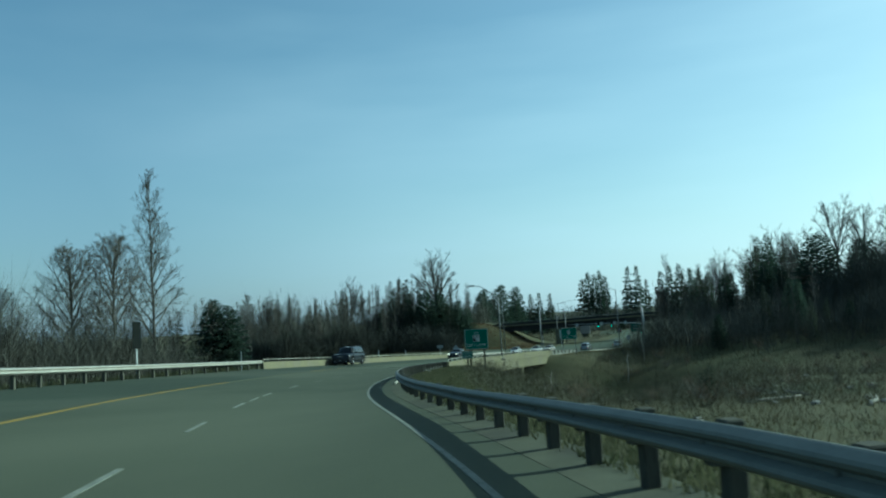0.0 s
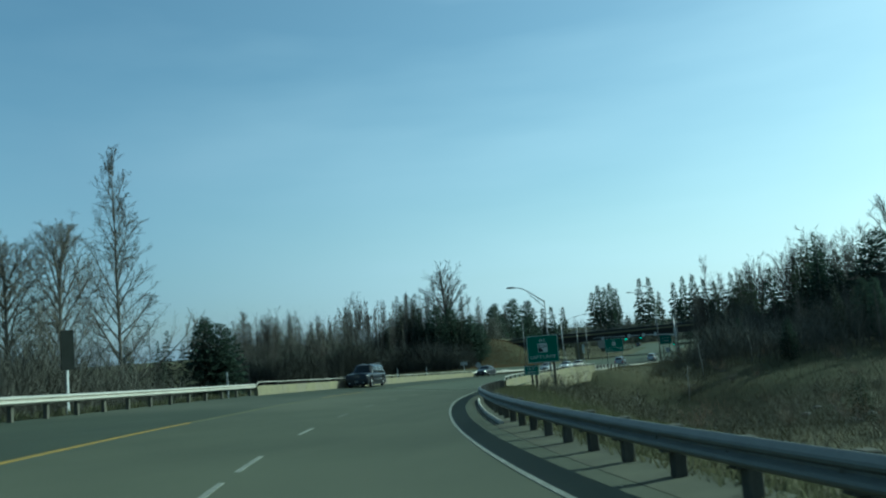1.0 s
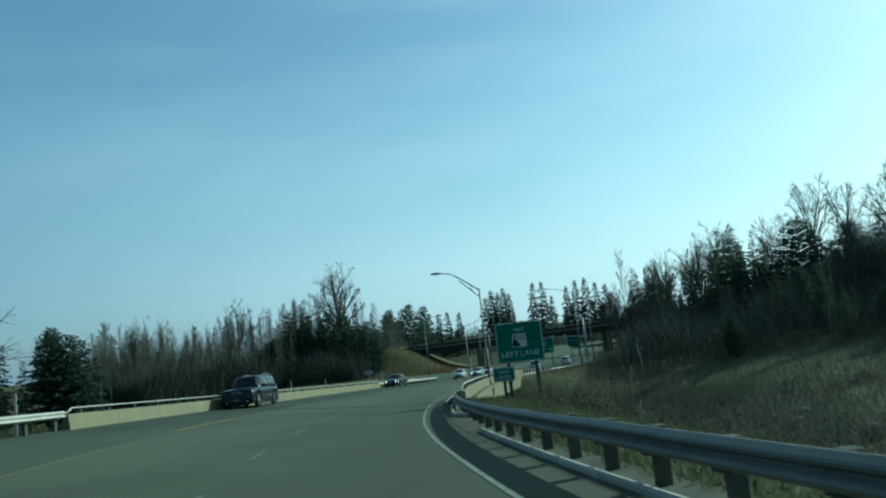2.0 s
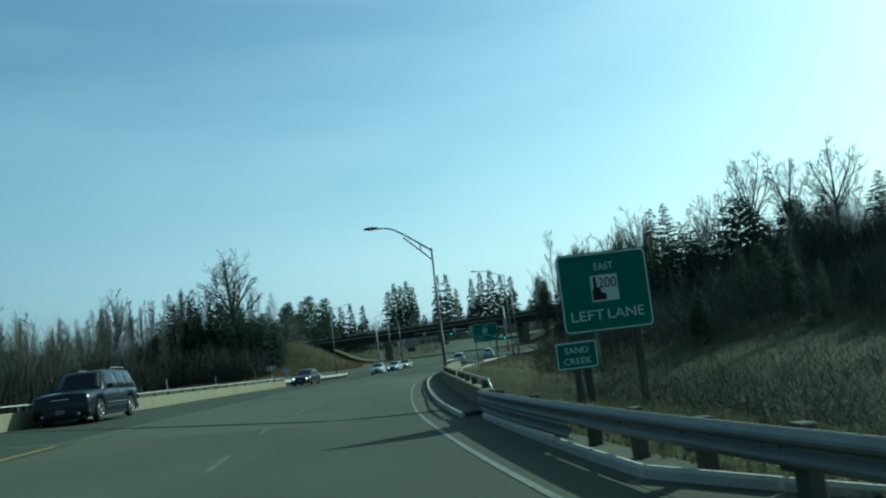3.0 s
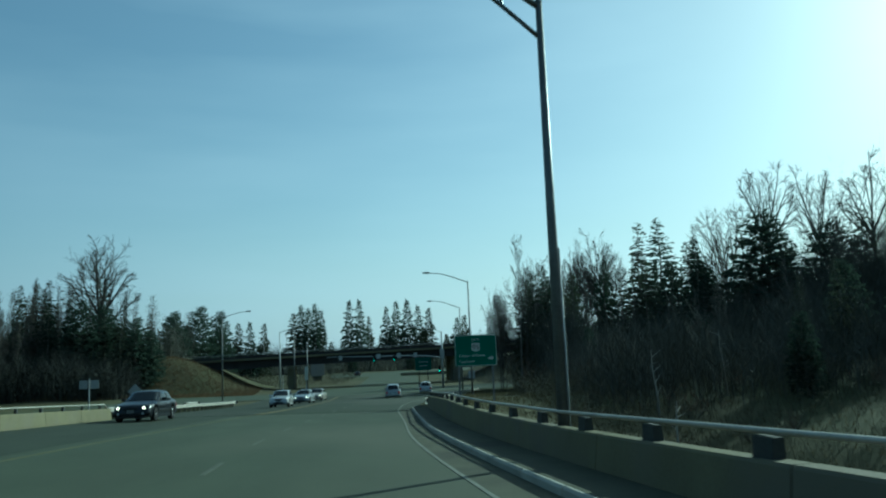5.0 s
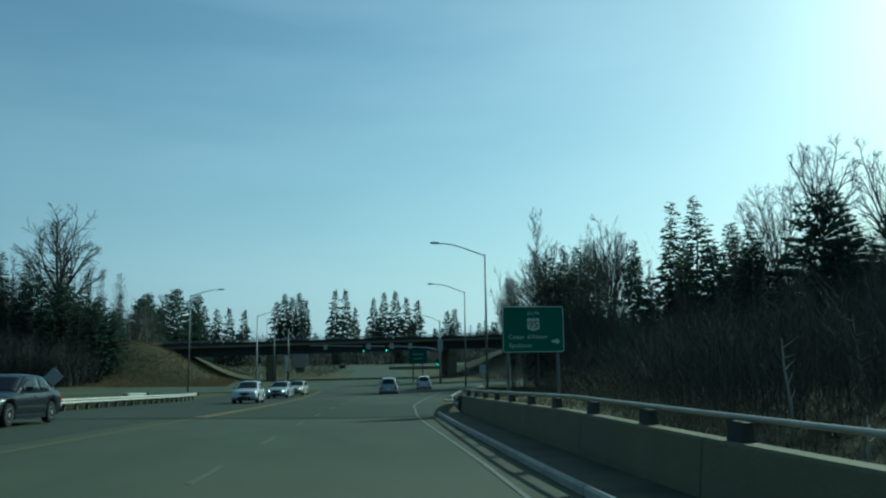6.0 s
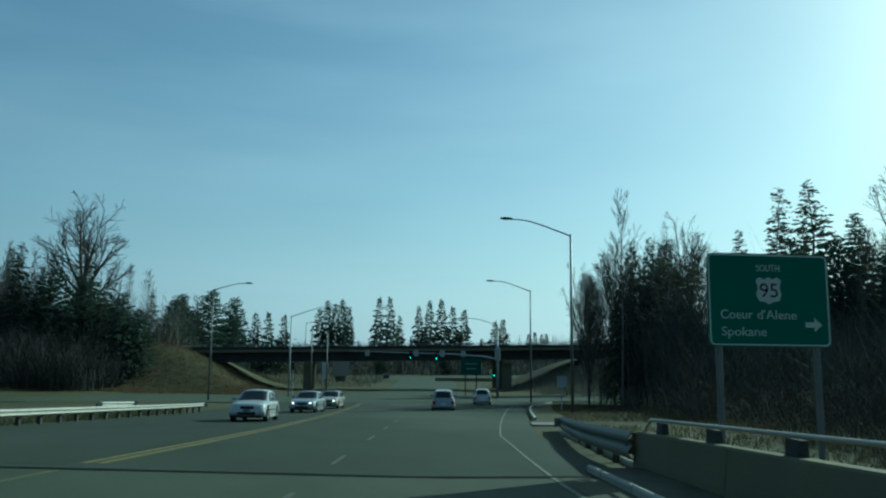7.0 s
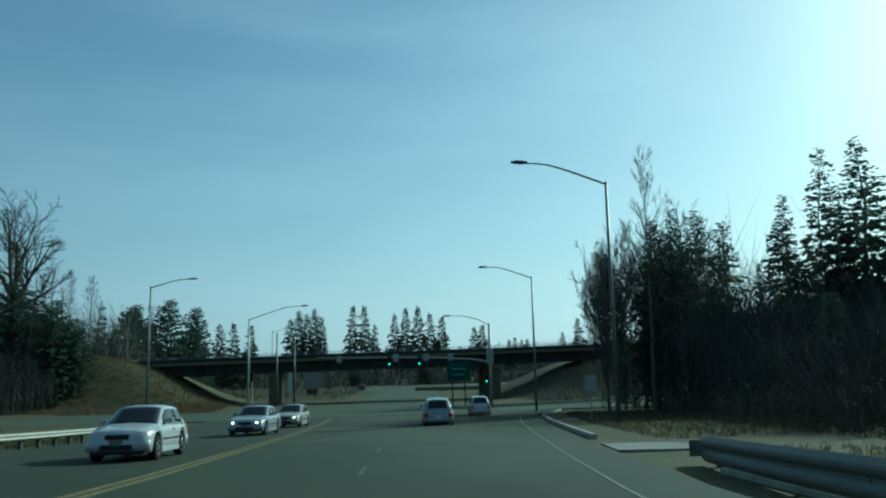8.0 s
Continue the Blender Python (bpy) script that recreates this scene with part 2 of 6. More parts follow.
PAINT_TAN = material("beige_car_paint", (0.27, 0.25, 0.215), (0.24, 0.225, 0.19), rough=0.3, spec=0.3, scale=1, bump=0.0, coat=0.5)
GLASS = glass_material("tinted_car_glass", (0.012, 0.015, 0.017))
LENS = glass_material("clear_lens", (0.30, 0.32, 0.33))
RED_LENS = glass_material("red_lens", (0.30, 0.015, 0.012))
HEADLIGHT = glow_material("lit_headlight", (1.0, 0.88, 0.66), 3.5)
GREEN_LAMP = glow_material("lit_green_signal", (0.10, 1.0, 0.70), 2.5)


# ---------------------------------------------------------------- mesh helpers
class Build:
    """Collects vertices and faces for one mesh."""

    def __init__(self):
        self.v, self.f = [], []

    def add(self, verts, faces):
        k = len(self.v)
        self.v.extend(tuple(p) for p in verts)
        self.f.extend(tuple(i + k for i in f) for f in faces)
        return self

    def box(self, x0, x1, y0, y1, z0, z1, c=0.0):
        """A box; c chamfers its upright and top edges."""
        if c <= 0:
            p = [(x, y, z) for z in (z0, z1) for x, y in ((x0, y0), (x1, y0), (x1, y1), (x0, y1))]
            return self.add(p, [(3, 2, 1, 0), (4, 5, 6, 7), (0, 1, 5, 4), (1, 2, 6, 5), (2, 3, 7, 6), (3, 0, 4, 7)])
        ring = [(x0 + c, y0), (x1 - c, y0), (x1, y0 + c), (x1, y1 - c), (x1 - c, y1), (x0 + c, y1), (x0, y1 - c), (x0, y0 + c)]
        inner = [(x0 + 2 * c, y0 + c), (x1 - 2 * c, y0 + c), (x1 - c, y0 + 2 * c), (x1 - c, y1 - 2 * c), (x1 - 2 * c, y1 - c), (x0 + 2 * c, y1 - c), (x0 + c, y1 - 2 * c), (x0 + c, y0 + 2 * c)]
        p = [(x, y, z0) for x, y in ring] + [(x, y, z1 - c) for x, y in ring] + [(x, y, z1) for x, y in inner]
        f = [tuple(range(7, -1, -1)), tuple(range(16, 24))]
        for a in (0, 8):
            f += [(a + i, a + (i + 1) % 8, a + 8 + (i + 1) % 8, a + 8 + i) for i in range(8)]
        return self.add(p, f)

    def tube(self, path, radii, sides=6, cap=True):
        """A round bar along a path, with a radius for each point."""
        pts = [Vector(p) for p in path]
        if not hasattr(radii, "__len__"):
            radii = [radii] * len(pts)
        rings, up = [], None
        for i, p in enumerate(pts):
            d = (pts[min(i + 1, len(pts) - 1)] - pts[max(i - 1, 0)])
            d = d.normalized() if d.length > 1e-9 else Vector((0, 0, 1))
            if up is None:
                up = Vector((1, 0, 0)) if abs(d.x) < 0.9 else Vector((0, 1, 0))
            a = (up - d * up.dot(d))
            a = a.normalized() if a.length > 1e-6 else d.orthogonal().normalized()
            up = a
            b = d.cross(a)
            rings.append([p + (a * math.cos(2 * math.pi * k / sides) + b * math.sin(2 * math.pi * k / sides)) * radii[i] for k in range(sides)])
        v = [q for r in rings for q in r]
        f = [(i * sides + k, i * sides + (k + 1) % sides, (i + 1) * sides + (k + 1) % sides, (i + 1) * sides + k) for i in range(len(rings) - 1) for k in range(sides)]
        if cap:
            f += [tuple(range(sides - 1, -1, -1)), tuple(range((len(rings) - 1) * sides, len(rings) * sides))]
        return self.add(v, f)

    def loft(self, rings, closed=True, cap=True):
        """Skins rings of equal length."""
        n, v = len(rings[0]), [q for r in rings for q in r]
        m = n if closed else n - 1
        f = [(i * n + k, i * n + (k + 1) % n, (i + 1) * n + (k + 1) % n, (i + 1) * n + k) for i in range(len(rings) - 1) for k in range(m)]
        if cap and closed:
            f += [tuple(range(n - 1, -1, -1)), tuple(range((len(rings) - 1) * n, len(rings) * n))]
        return self.add(v, f)

    def prism(self, outline, y0, y1):
        """An outline in x and z, drawn out along y."""
        return self.loft([[(x, y, z) for x, z in outline] for y in (y0, y1)])

    def mesh(self, name, mat, smooth=False):
        me = bpy.data.meshes.new(name)
        me.from_pydata(self.v, [], self.f)
        me.materials.append(mat)
        if smooth:
            me.polygons.foreach_set("use_smooth", [True] * len(me.polygons))
        me.update()
        return me


def part(name, build, mat, parent=None, label="", smooth=False, fix=True):
    """One mesh object, under a thing or a part if parent is given."""
    ob = new(name, build.mesh(name, mat, smooth) if isinstance(build, Build) else build)
    if fix and isinstance(build, Build) and len(build.f) < 4000:
        bm = bmesh.new()
        bm.from_mesh(ob.data)
        bmesh.ops.recalc_face_normals(bm, faces=bm.faces)
        bm.to_mesh(ob.data)
        bm.free()
    if parent is not None:
        ob.parent = parent
    if label:
        tagged(ob, label)
    return ob


def thing(name, label, category, m=None, group="", kind=""):
    ob = new(name)
    ob.empty_display_size = 0.2
    tagged(ob, label, category, group, kind)
    if m is not None:
        ob.matrix_basis = m
    return ob


def lettering(name, text, size, mat, parent, x, z, y, width=None, depth=0.004):
    """Raised letters that face -y, centred at x, with their foot at z."""
    cu = bpy.data.curves.new(name, "FONT")
    cu.body, cu.size, cu.align_x, cu.extrude = text, size * 1.42, "CENTER", depth
    cu.resolution_u = 3
    tmp = bpy.data.objects.new(name, cu)
    scene.collection.objects.link(tmp)
    me = bpy.data.meshes.new_from_object(tmp.evaluated_get(bpy.context.evaluated_depsgraph_get()))
    bpy.data.objects.remove(tmp)
    xs = [q.co.x for q in me.vertices]
    k = width / (max(xs) - min(xs)) if width else 1.0
    mid = (max(xs) + min(xs)) / 2
    for q in me.vertices:
        q.co = ((q.co.x - mid) * k + x, y - q.co.z, z + q.co.y)
    me.materials.clear()
    me.materials.append(mat)
    ob = new(name, me)
    ob.parent = parent
    return ob


# ---------------------------------------------------------------- the lie of the land
EDGE_Y = [-60, -25, -10, 0, 6.9, 10.2, 13.7, 17.6, 23.3, 30.2, 36.9, 43.8, 48, 54.6, 61.3, 66.8, 74, 83, 93, 102, 112, 120.4, 127, 135, 150, 170, 260, 440]
EDGE_X = [22, 8.5, 4.6, 1.4, -1.0, -2.4, -3.8, -5.5, -7.95, -10.3, -12.2, -13.8, -14.7, -15.8, -16.5, -16.95, -17.15, -17.2, -17.05, -16.65, -15.7, -14.9, -14.15, -13.2, -11.4, -9.1, 1.3, 22.2]
_y = np.arange(-60.0, 441.0, 0.5)
_x = np.interp(_y, EDGE_Y, EDGE_X)
_k = np.exp(-0.5 * (np.arange(-16, 17) / 6.0) ** 2)
_x = np.convolve(np.pad(_x, 16, mode="reflect", reflect_type="odd"), _k / _k.sum(), mode="valid")
_dx = np.gradient(_x, _y)
DEPTH_Y = [-400, -60, 0, 160, 185, 215, 270, 320, 400, 600, 3000]
DEPTH_Z = [4.0, 2.2, 0.0, -5.91, -6.75, -7.3, -7.8, -7.3, -6.0, -3.5, 10.0]


def edge_x(y):
    """x of the right-hand edge line of the through lanes."""
    return float(np.interp(y, _y, _x))


def smooth(a, b, v):
    s = min(1.0, max(0.0, (v - a) / (b - a)))
    return s * s * (3 - 2 * s)


def bank(y):
    return float(np.interp(y, [60, 122, 165], [0.073, 0.029, 0.0]))


def base_z(x, y):
    return float(np.interp(y, DEPTH_Y, DEPTH_Z)) + 0.00734 * max(-60.0, min(60.0, x)) * (1 - smooth(170, 230, y))


def road_z(x, y):
    d = (edge_x(y) - x) * 0.95 - 1.9
    return base_z(x, y) + bank(y) * min(max(d, 0.0), 13.0)


def beside(y, d, up=0.0):
    """The point d metres to the left of the edge line, up above the road."""
    s = float(np.interp(y, _y, _dx))
    n = math.hypot(1, s)
    px, py = edge_x(y) - d / n, y + d * s / n
    return (px, py, road_z(px, py) + up)


def left_d(y):
    """How far left of the edge line the far barrier stands."""
    return float(np.interp(y, [-60, 0, 50, 60, 90, 122, 164, 200], [13.0, 12.9, 12.9, 13.0, 13.4, 14.7, 17.8, 20.0]))


def right_d(y):
    """How far right of the edge line the near rail stands."""
    return float(np.interp(y, [-60, 0, 20, 45, 63, 75, 110, 124, 141], [0.97, 0.97, 0.97, 1.0, 1.15, 1.58, 1.58, 1.6, 3.0]))


def flare(y):
    """How far the turning lane widens the road to the right."""
    return float(np.interp(y, [127, 135, 143, 151, 167, 175, 185, 196], [0.0, 0.1, 0.75, 1.5, 3.2, 4.2, 5.6, 9.0]))


def land_z(x, y):
    ex = edge_x(y)
    right = x - (ex + right_d(min(y, 141)) + 0.7 + flare(y))
    left = (ex - left_d(y) - 0.8) - x
    inside = min(max(x, ex - left_d(y) - 0.5), ex + 2.0 + flare(y))
    z = road_z(inside, y) - 0.07
    gap = smooth(66, 76, y) * (1 - smooth(112, 122, y))
    away = max(right, left, 0.0)
    fade = 1 - smooth(150, 190, y)
    if right > 0:
        drop = 3.4 * smooth(0.6, 13, right) * (1 - smooth(112, 138, y)) * smooth(-80, -10, y)
        rise = 0.10 * max(0.0, right - 12) * smooth(105, 150, y) + 0.05 * max(0.0, right - 45) * (1 - smooth(105, 150, y))
        z += -drop + min(rise, 9.0)
    if left > 0:
        z += -2.2 * smooth(1.0, 12, left) * fade * smooth(-40, 10, y) + min(0.015 * max(0.0, left - 15), 4.0)
    z -= 4.6 * gap * (1 - smooth(9, 30, away))
    # the banks that carry the overpass
    if 225 < y < 300:
        across = smooth(236, 255, y) * (1 - smooth(275, 294, y))
        west = smooth(-27, -50, x) if x < -27 else 0.0
        east = smooth(9, 34, x)
        top = 0.0 if x < 0 else -1.2
        z = z + (top - z) * across * max(west, east)
    z += 0.25 * noise.noise(Vector((x * 0.11, y * 0.11, 3.1))) * smooth(2.0, 10.0, away) + 0.9 * noise.noise(Vector((x * 0.02, y * 0.02, 7.7))) * smooth(15, 60, away)
    return z


def sweep(name, outline, y0, y1, step, offset, mat, parent=None, label="", smooth_shade=False, cap=True, lift=0.0):
    """Draws an outline of (d to the left, up) along the road; offset gives the line that it follows."""
    b, n = Build(), max(2, int(round((y1 - y0) / step)) + 1)
    rings = []
    for i in range(n):
        y = y0 + (y1 - y0) * i / (n - 1)
        o = offset(y) if callable(offset) else offset
        foot = beside(y, o)
        ring = []
        for d, u in outline:
            p = beside(y, o + d)
            ring.append((p[0], p[1], foot[2] + u + (lift(y) if callable(lift) else lift)))
        rings.append(ring)
    b.loft(rings, cap=cap)
    return part(name, b, mat, parent, label, smooth_shade)


# ---------------------------------------------------------------- ground and road
def ground():
    xs = sorted({round(v, 2) for v in np.concatenate([np.arange(-70, 70.1, 1.5), np.arange(-160, -70, 6), np.arange(70, 160, 6), np.linspace(-3000, -160, 22), np.linspace(160, 3000, 22)])})
    ys = sorted({round(v, 2) for v in np.concatenate([np.arange(-30, 300.1, 1.5), np.arange(300, 460, 8), np.arange(-150, -30, 12), np.linspace(460, 4000, 26), np.linspace(-900, -150, 8)])})
    v = [(x, y, land_z(x, y)) for y in ys for x in xs]
    n = len(xs)
    f = [(j * n + i, j * n + i + 1, (j + 1) * n + i + 1, (j + 1) * n + i) for j in range(len(ys) - 1) for i in range(n - 1)]
    ob = part("ground", Build().add(v, f), EARTH, smooth=True, fix=False)
    tagged(ob, "dry grass and bare earth beside the road", "ground", kind="structure")


def road_sheet(name, y0, y1, right, left, mat, label, step=1.5, cols=14, up=0.0, thick=0.0):
    b, n = Build(), int((y1 - y0) / step) + 1
    v = []
    for i in range(n):
        y = y0 + (y1 - y0) * i / (n - 1)
        for j in range(cols + 1):
            d = -right(y) + (left(y) + right(y)) * j / cols
            v.append(beside(y, d, up))
    w = cols + 1
    f = [(j * w + i, j * w + i + 1, (j + 1) * w + i + 1, (j + 1) * w + i) for j in range(n - 1) for i in range(cols)]
    ob = part(name, b.add(v, f), mat, smooth=True, fix=False)
    for p in ob.data.polygons:
        if p.normal.z < 0:
            p.flip()
    return tagged(ob, label, "road", kind="structure")


ground()
road_sheet("road", -60, 67.2, lambda y: 0.70 + 1.3 * smooth(63.5, 66.5, y), lambda y: left_d(y) + 0.6, ASPHALT, "grey worn asphalt road curving to the right")
road_sheet("road", 123.3, 200, lambda y: 1.2 + flare(y), lambda y: left_d(y) + 0.6, ASPHALT_DARK, "grey asphalt road running down to the crossing")
road_sheet("road", 200, 352, lambda y: 9.0 - 6.0 * smooth(215, 240, y), lambda y: 20.0 - 9.0 * smooth(222, 245, y), FAR_ROAD, "pale worn asphalt road beyond the crossing", step=4, cols=8)
deck = road_sheet("bridge_deck", 67.2, 123.3, lambda y: 1.95, lambda y: left_d(y) + 0.45, DECK, "worn concrete deck of the creek bridge")

# darker oncoming lanes; part of the tone offsets glare over the near lanes
ONCOMING = material("dark_oncoming_asphalt", (0.033, 0.041, 0.028), (0.024, 0.030, 0.020), spec=0.12, rough=0.9, scale=0.6, fine=60, bump=0.25, stain=(0.038, 0.043, 0.032), stain_scale=0.12, stretch=(1, 0.35, 1))
ONCOMING_DECK = material("darker_deck_concrete", (0.037, 0.045, 0.030), (0.026, 0.032, 0.022), spec=0.12, rough=0.88, scale=0.8, fine=50, bump=0.2, stain=(0.055, 0.060, 0.042), stain_scale=0.11, stretch=(1, 0.3, 1))
road_sheet("road", -60, 66.9, lambda y: -7.8, lambda y: left_d(y) + 0.55, ONCOMING_DECK, "darker worn asphalt of the oncoming lanes", cols=6, up=0.005)
road_sheet("bridge_deck", 67.6, 122.9, lambda y: -8.5, lambda y: left_d(y) - 0.05, ONCOMING_DECK, "darker worn concrete of the oncoming lanes", cols=6, up=0.005)
road_sheet("road", 123.7, 196, lambda y: -8.0 - 0.035 * max(0.0, y - 150), lambda y: left_d(y) + 0.55, ONCOMING, "darkened asphalt of the oncoming lanes", cols=8, up=0.005)


def cross_street():
    b, v, xs, ys = Build(), [], np.linspace(-150, 150, 61), np.linspace(197, 223, 7)
    for y in ys:
        for x in xs:
            v.append((x, y + 0.04 * x, base_z(x, y + 0.04 * x) + 0.012 + 0.02 * max(0.0, abs(x) - 30) * 0.2))
    n = len(xs)
    b.add(v, [(j * n + i, j * n + i + 1, (j + 1) * n + i + 1, (j + 1) * n + i) for j in range(len(ys) - 1) for i in range(n - 1)])
    tagged(part("road", b, FAR_ROAD, fix=False), "pale asphalt side road at the crossing", "road", kind="structure")


cross_street()


def far_bend():
    """The far road's turn to the right beyond the overpass."""
    b, v, n = Build(), [], 25
    for i in range(n):
        x = -14 + 150 * i / (n - 1)
        for j in range(5):
            y = 318 + 9.0 * j + 0.06 * x
            v.append((x, y, base_z(x, y) + 0.02 + 0.012 * max(0.0, x - 5)))
    b.add(v, [(i * 5 + j, i * 5 + j + 1, (i + 1) * 5 + j + 1, (i + 1) * 5 + j) for i in range(n - 1) for j in range(4)])
    ob = part("road", b, FAR_ROAD, fix=True)
    tagged(ob, "pale far road bending away beyond the overpass", "road", kind="structure")


far_bend()


def flat_line(name, y0, y1, d, width, mat, label, step=1.0, lift=0.007, category="road marking", group=""):
    b, n = Build(), max(2, int((y1 - y0) / step) + 1)
    v = []
    for i in range(n):
        y = y0 + (y1 - y0) * i / (n - 1)
        o = d(y) if callable(d) else d
        w = width * (1 + 0.08 * noise.noise(Vector((y * 0.7, o, 0))))
        for e, u in ((-w / 2, 0.0), (-w / 2, lift), (w / 2, lift), (w / 2, 0.0)):
            v.append(beside(y, o + e, u))
    f = [(j * 4 + k, j * 4 + k + 1, (j + 1) * 4 + k + 1, (j + 1) * 4 + k) for j in range(n - 1) for k in range(3)]
    ob = part(name, b.add(v, f), mat, fix=True)
    return tagged(ob, label, category, group, "structure")


EDGE_D = lambda y: -flare(y) * 0.97 + float(np.interp(y, [40, 47, 55, 62, 98, 107, 114, 122, 130], [0.17, 0.13, 0.04, 0.0, 0.0, -0.11, -0.03, 0.08, 0.0]))
flat_line("edge_line", -40, 67.0, EDGE_D, 0.085, WHITE_LINE, "worn white edge line on the road")
flat_line("edge_line", 67.4, 196, EDGE_D, 0.065, FADED_LINE, "faded white edge line on the bridge and beyond")
YEL = lambda y: float(np.interp(y, [-60, 20, 43, 70, 118, 130, 140, 160, 200], [7.5, 7.6, 7.7, 8.2, 7.75, 7.6, 7.65, 8.35, 9.8]))
flat_line("centre_line", -40, 38.0, YEL, 0.15, YELLOW_LINE, "faded yellow centre line on the road")
flat_line("centre_line", 57.0, 66.6, YEL, 0.14, YELLOW_LINE, "faded yellow centre line on the road")
flat_line("centre_line", 38.2, 56.8, YEL, 0.13, FAINT_YELLOW, "nearly worn off yellow centre line on the road")
flat_line("centre_line", 67.8, 122.8, YEL, 0.12, FAINT_YELLOW, "nearly worn off yellow centre line on the bridge")
for e in (-0.14, 0.14):
    flat_line("centre_line", 124, 192, lambda y: YEL(y) + e, 0.14, PALE_YELLOW, "faded double yellow centre line on the road")
DASH_D = lambda y: float(np.interp(y, [0, 14, 24, 60, 100], [3.9, 4.0, 3.8, 3.58, 3.74]))
for y in (-7.0, 0.6, 7.5, 13.9, 20.4, 23.5, 26.6, 33.2, 40.0, 46.6, 53.4, 59.6, 66.0, 73.2, 80.6, 86.8, 92.9, 99.4, 105.6, 111.8, 118.7, 124.8, 132.4, 139.0, 146.0, 153.0, 160.0, 167.0, 174.0):
    flat_line("lane_dash", y, y + 2.1, DASH_D, 0.08, WHITE_LINE if y < 40 else FAINT_LINE, "short worn white lane dash on the road", step=0.7, group="lane dashes")
flat_line("stop_line", 188, 188.5, 0.0, 7.6, WHITE_LINE, "worn white stop line at the crossing", step=0.25)

# bridge joints: dark sealant strips across the deck ends
for y in (67.2, 123.3):
    b = Build()
    pts = [beside(y - 0.3 + (0.54 if y < 100 else 0.0) * left_d(y) * j / 24, -0.6 + (left_d(y) + 0.6) * j / 24, 0.010) for j in range(25)]
    v, f = [], []
    for j, p in enumerate(pts):
        w = 0.11 + 0.04 * noise.noise(Vector((j * 1.3, y, 0)))
        v += [(p[0], p[1] - w, p[2]), (p[0], p[1] + w, p[2])]
    f = [(2 * j, 2 * j + 2, 2 * j + 3, 2 * j + 1) for j in range(24)]
    tagged(part("expansion_joint", b.add(v, f), SEAM), "dark expansion joint across the bridge deck", "road joint", kind="structure")

# ---------------------------------------------------------------- kerbs, apron, parapets
apron = sweep("pavement", [(-0.75, -0.3), (-0.75, 0.03), (0.0, 0.004), (0.0, -0.3)], -40, 67.0, 1.2, lambda y: -0.66, APRON)
tagged(apron, "stained concrete gutter strip along the road edge", "pavement", kind="structure")


def kerb_run(y0, y1, offset, width, height, length, label, group):
    """A kerb of separate concrete pieces with open joints."""
    owner = thing("kerb", label, "kerb", pose(*beside(y0, offset(y0))), group=group, kind="structure")
    inv = owner.matrix_basis.inverted()
    y = y0
    while y < y1 - 0.2:
        e = min(y1, y + length)
        b, rings = Build(), []
        for q in (y + 0.02, (y + e) / 2, e - 0.03):
            o = offset(q)
            foot = beside(q, o)
            ring = []
            for d, u in ((width / 2, -0.1), (width / 2, height - 0.03), (width / 2 - 0.03, height), (-width / 2 + 0.02, height), (-width / 2, height - 0.02), (-width / 2, -0.1)):
                p = beside(q, o + d)
                ring.append(inv @ Vector((p[0], p[1], foot[2] + u)))
            rings.append(ring)
        part("kerbstone", b.loft(rings), KERB, owner)
        y = e
    return owner


flat_line("gutter_strip", 67.5, 123.0, -0.33, 0.58, APRON, "pale worn concrete gutter along the bridge kerb", lift=0.004, category="pavement")
kerb_run(33.0, 48.0, lambda y: -float(np.interp(y, [33.0, 48.0], [0.82, 0.90])), 0.085, 0.09, 1.4, "pale concrete kerb pieces under the guardrail", "kerbs")
kerb_run(52.0, 63.2, lambda y: -float(np.interp(y, [52.0, 54.8, 63.2], [1.75, 0.84, 1.0])), 0.085, 0.12, 1.4, "pale concrete kerb pieces leading to the bridge", "kerbs")
kerb_run(64.0, 124.0, lambda y: -0.70, 0.085, 0.11, 1.9, "pale kerb of the raised bridge walkway with open joints", "kerbs")
kerb_run(150.0, 196.0, lambda y: -flare(y) - 1.6, 0.18, 0.10, 2.4, "pale concrete kerb at the turning lane", "kerbs")
walkway = sweep("pavement", [(-0.86, -0.2), (-0.86, 0.10), (0.0, 0.095), (0.0, -0.2)], 64.2, 123.6, 1.5, -0.76, APRON)
tagged(walkway, "narrow raised concrete walkway on the bridge", "pavement", kind="structure")


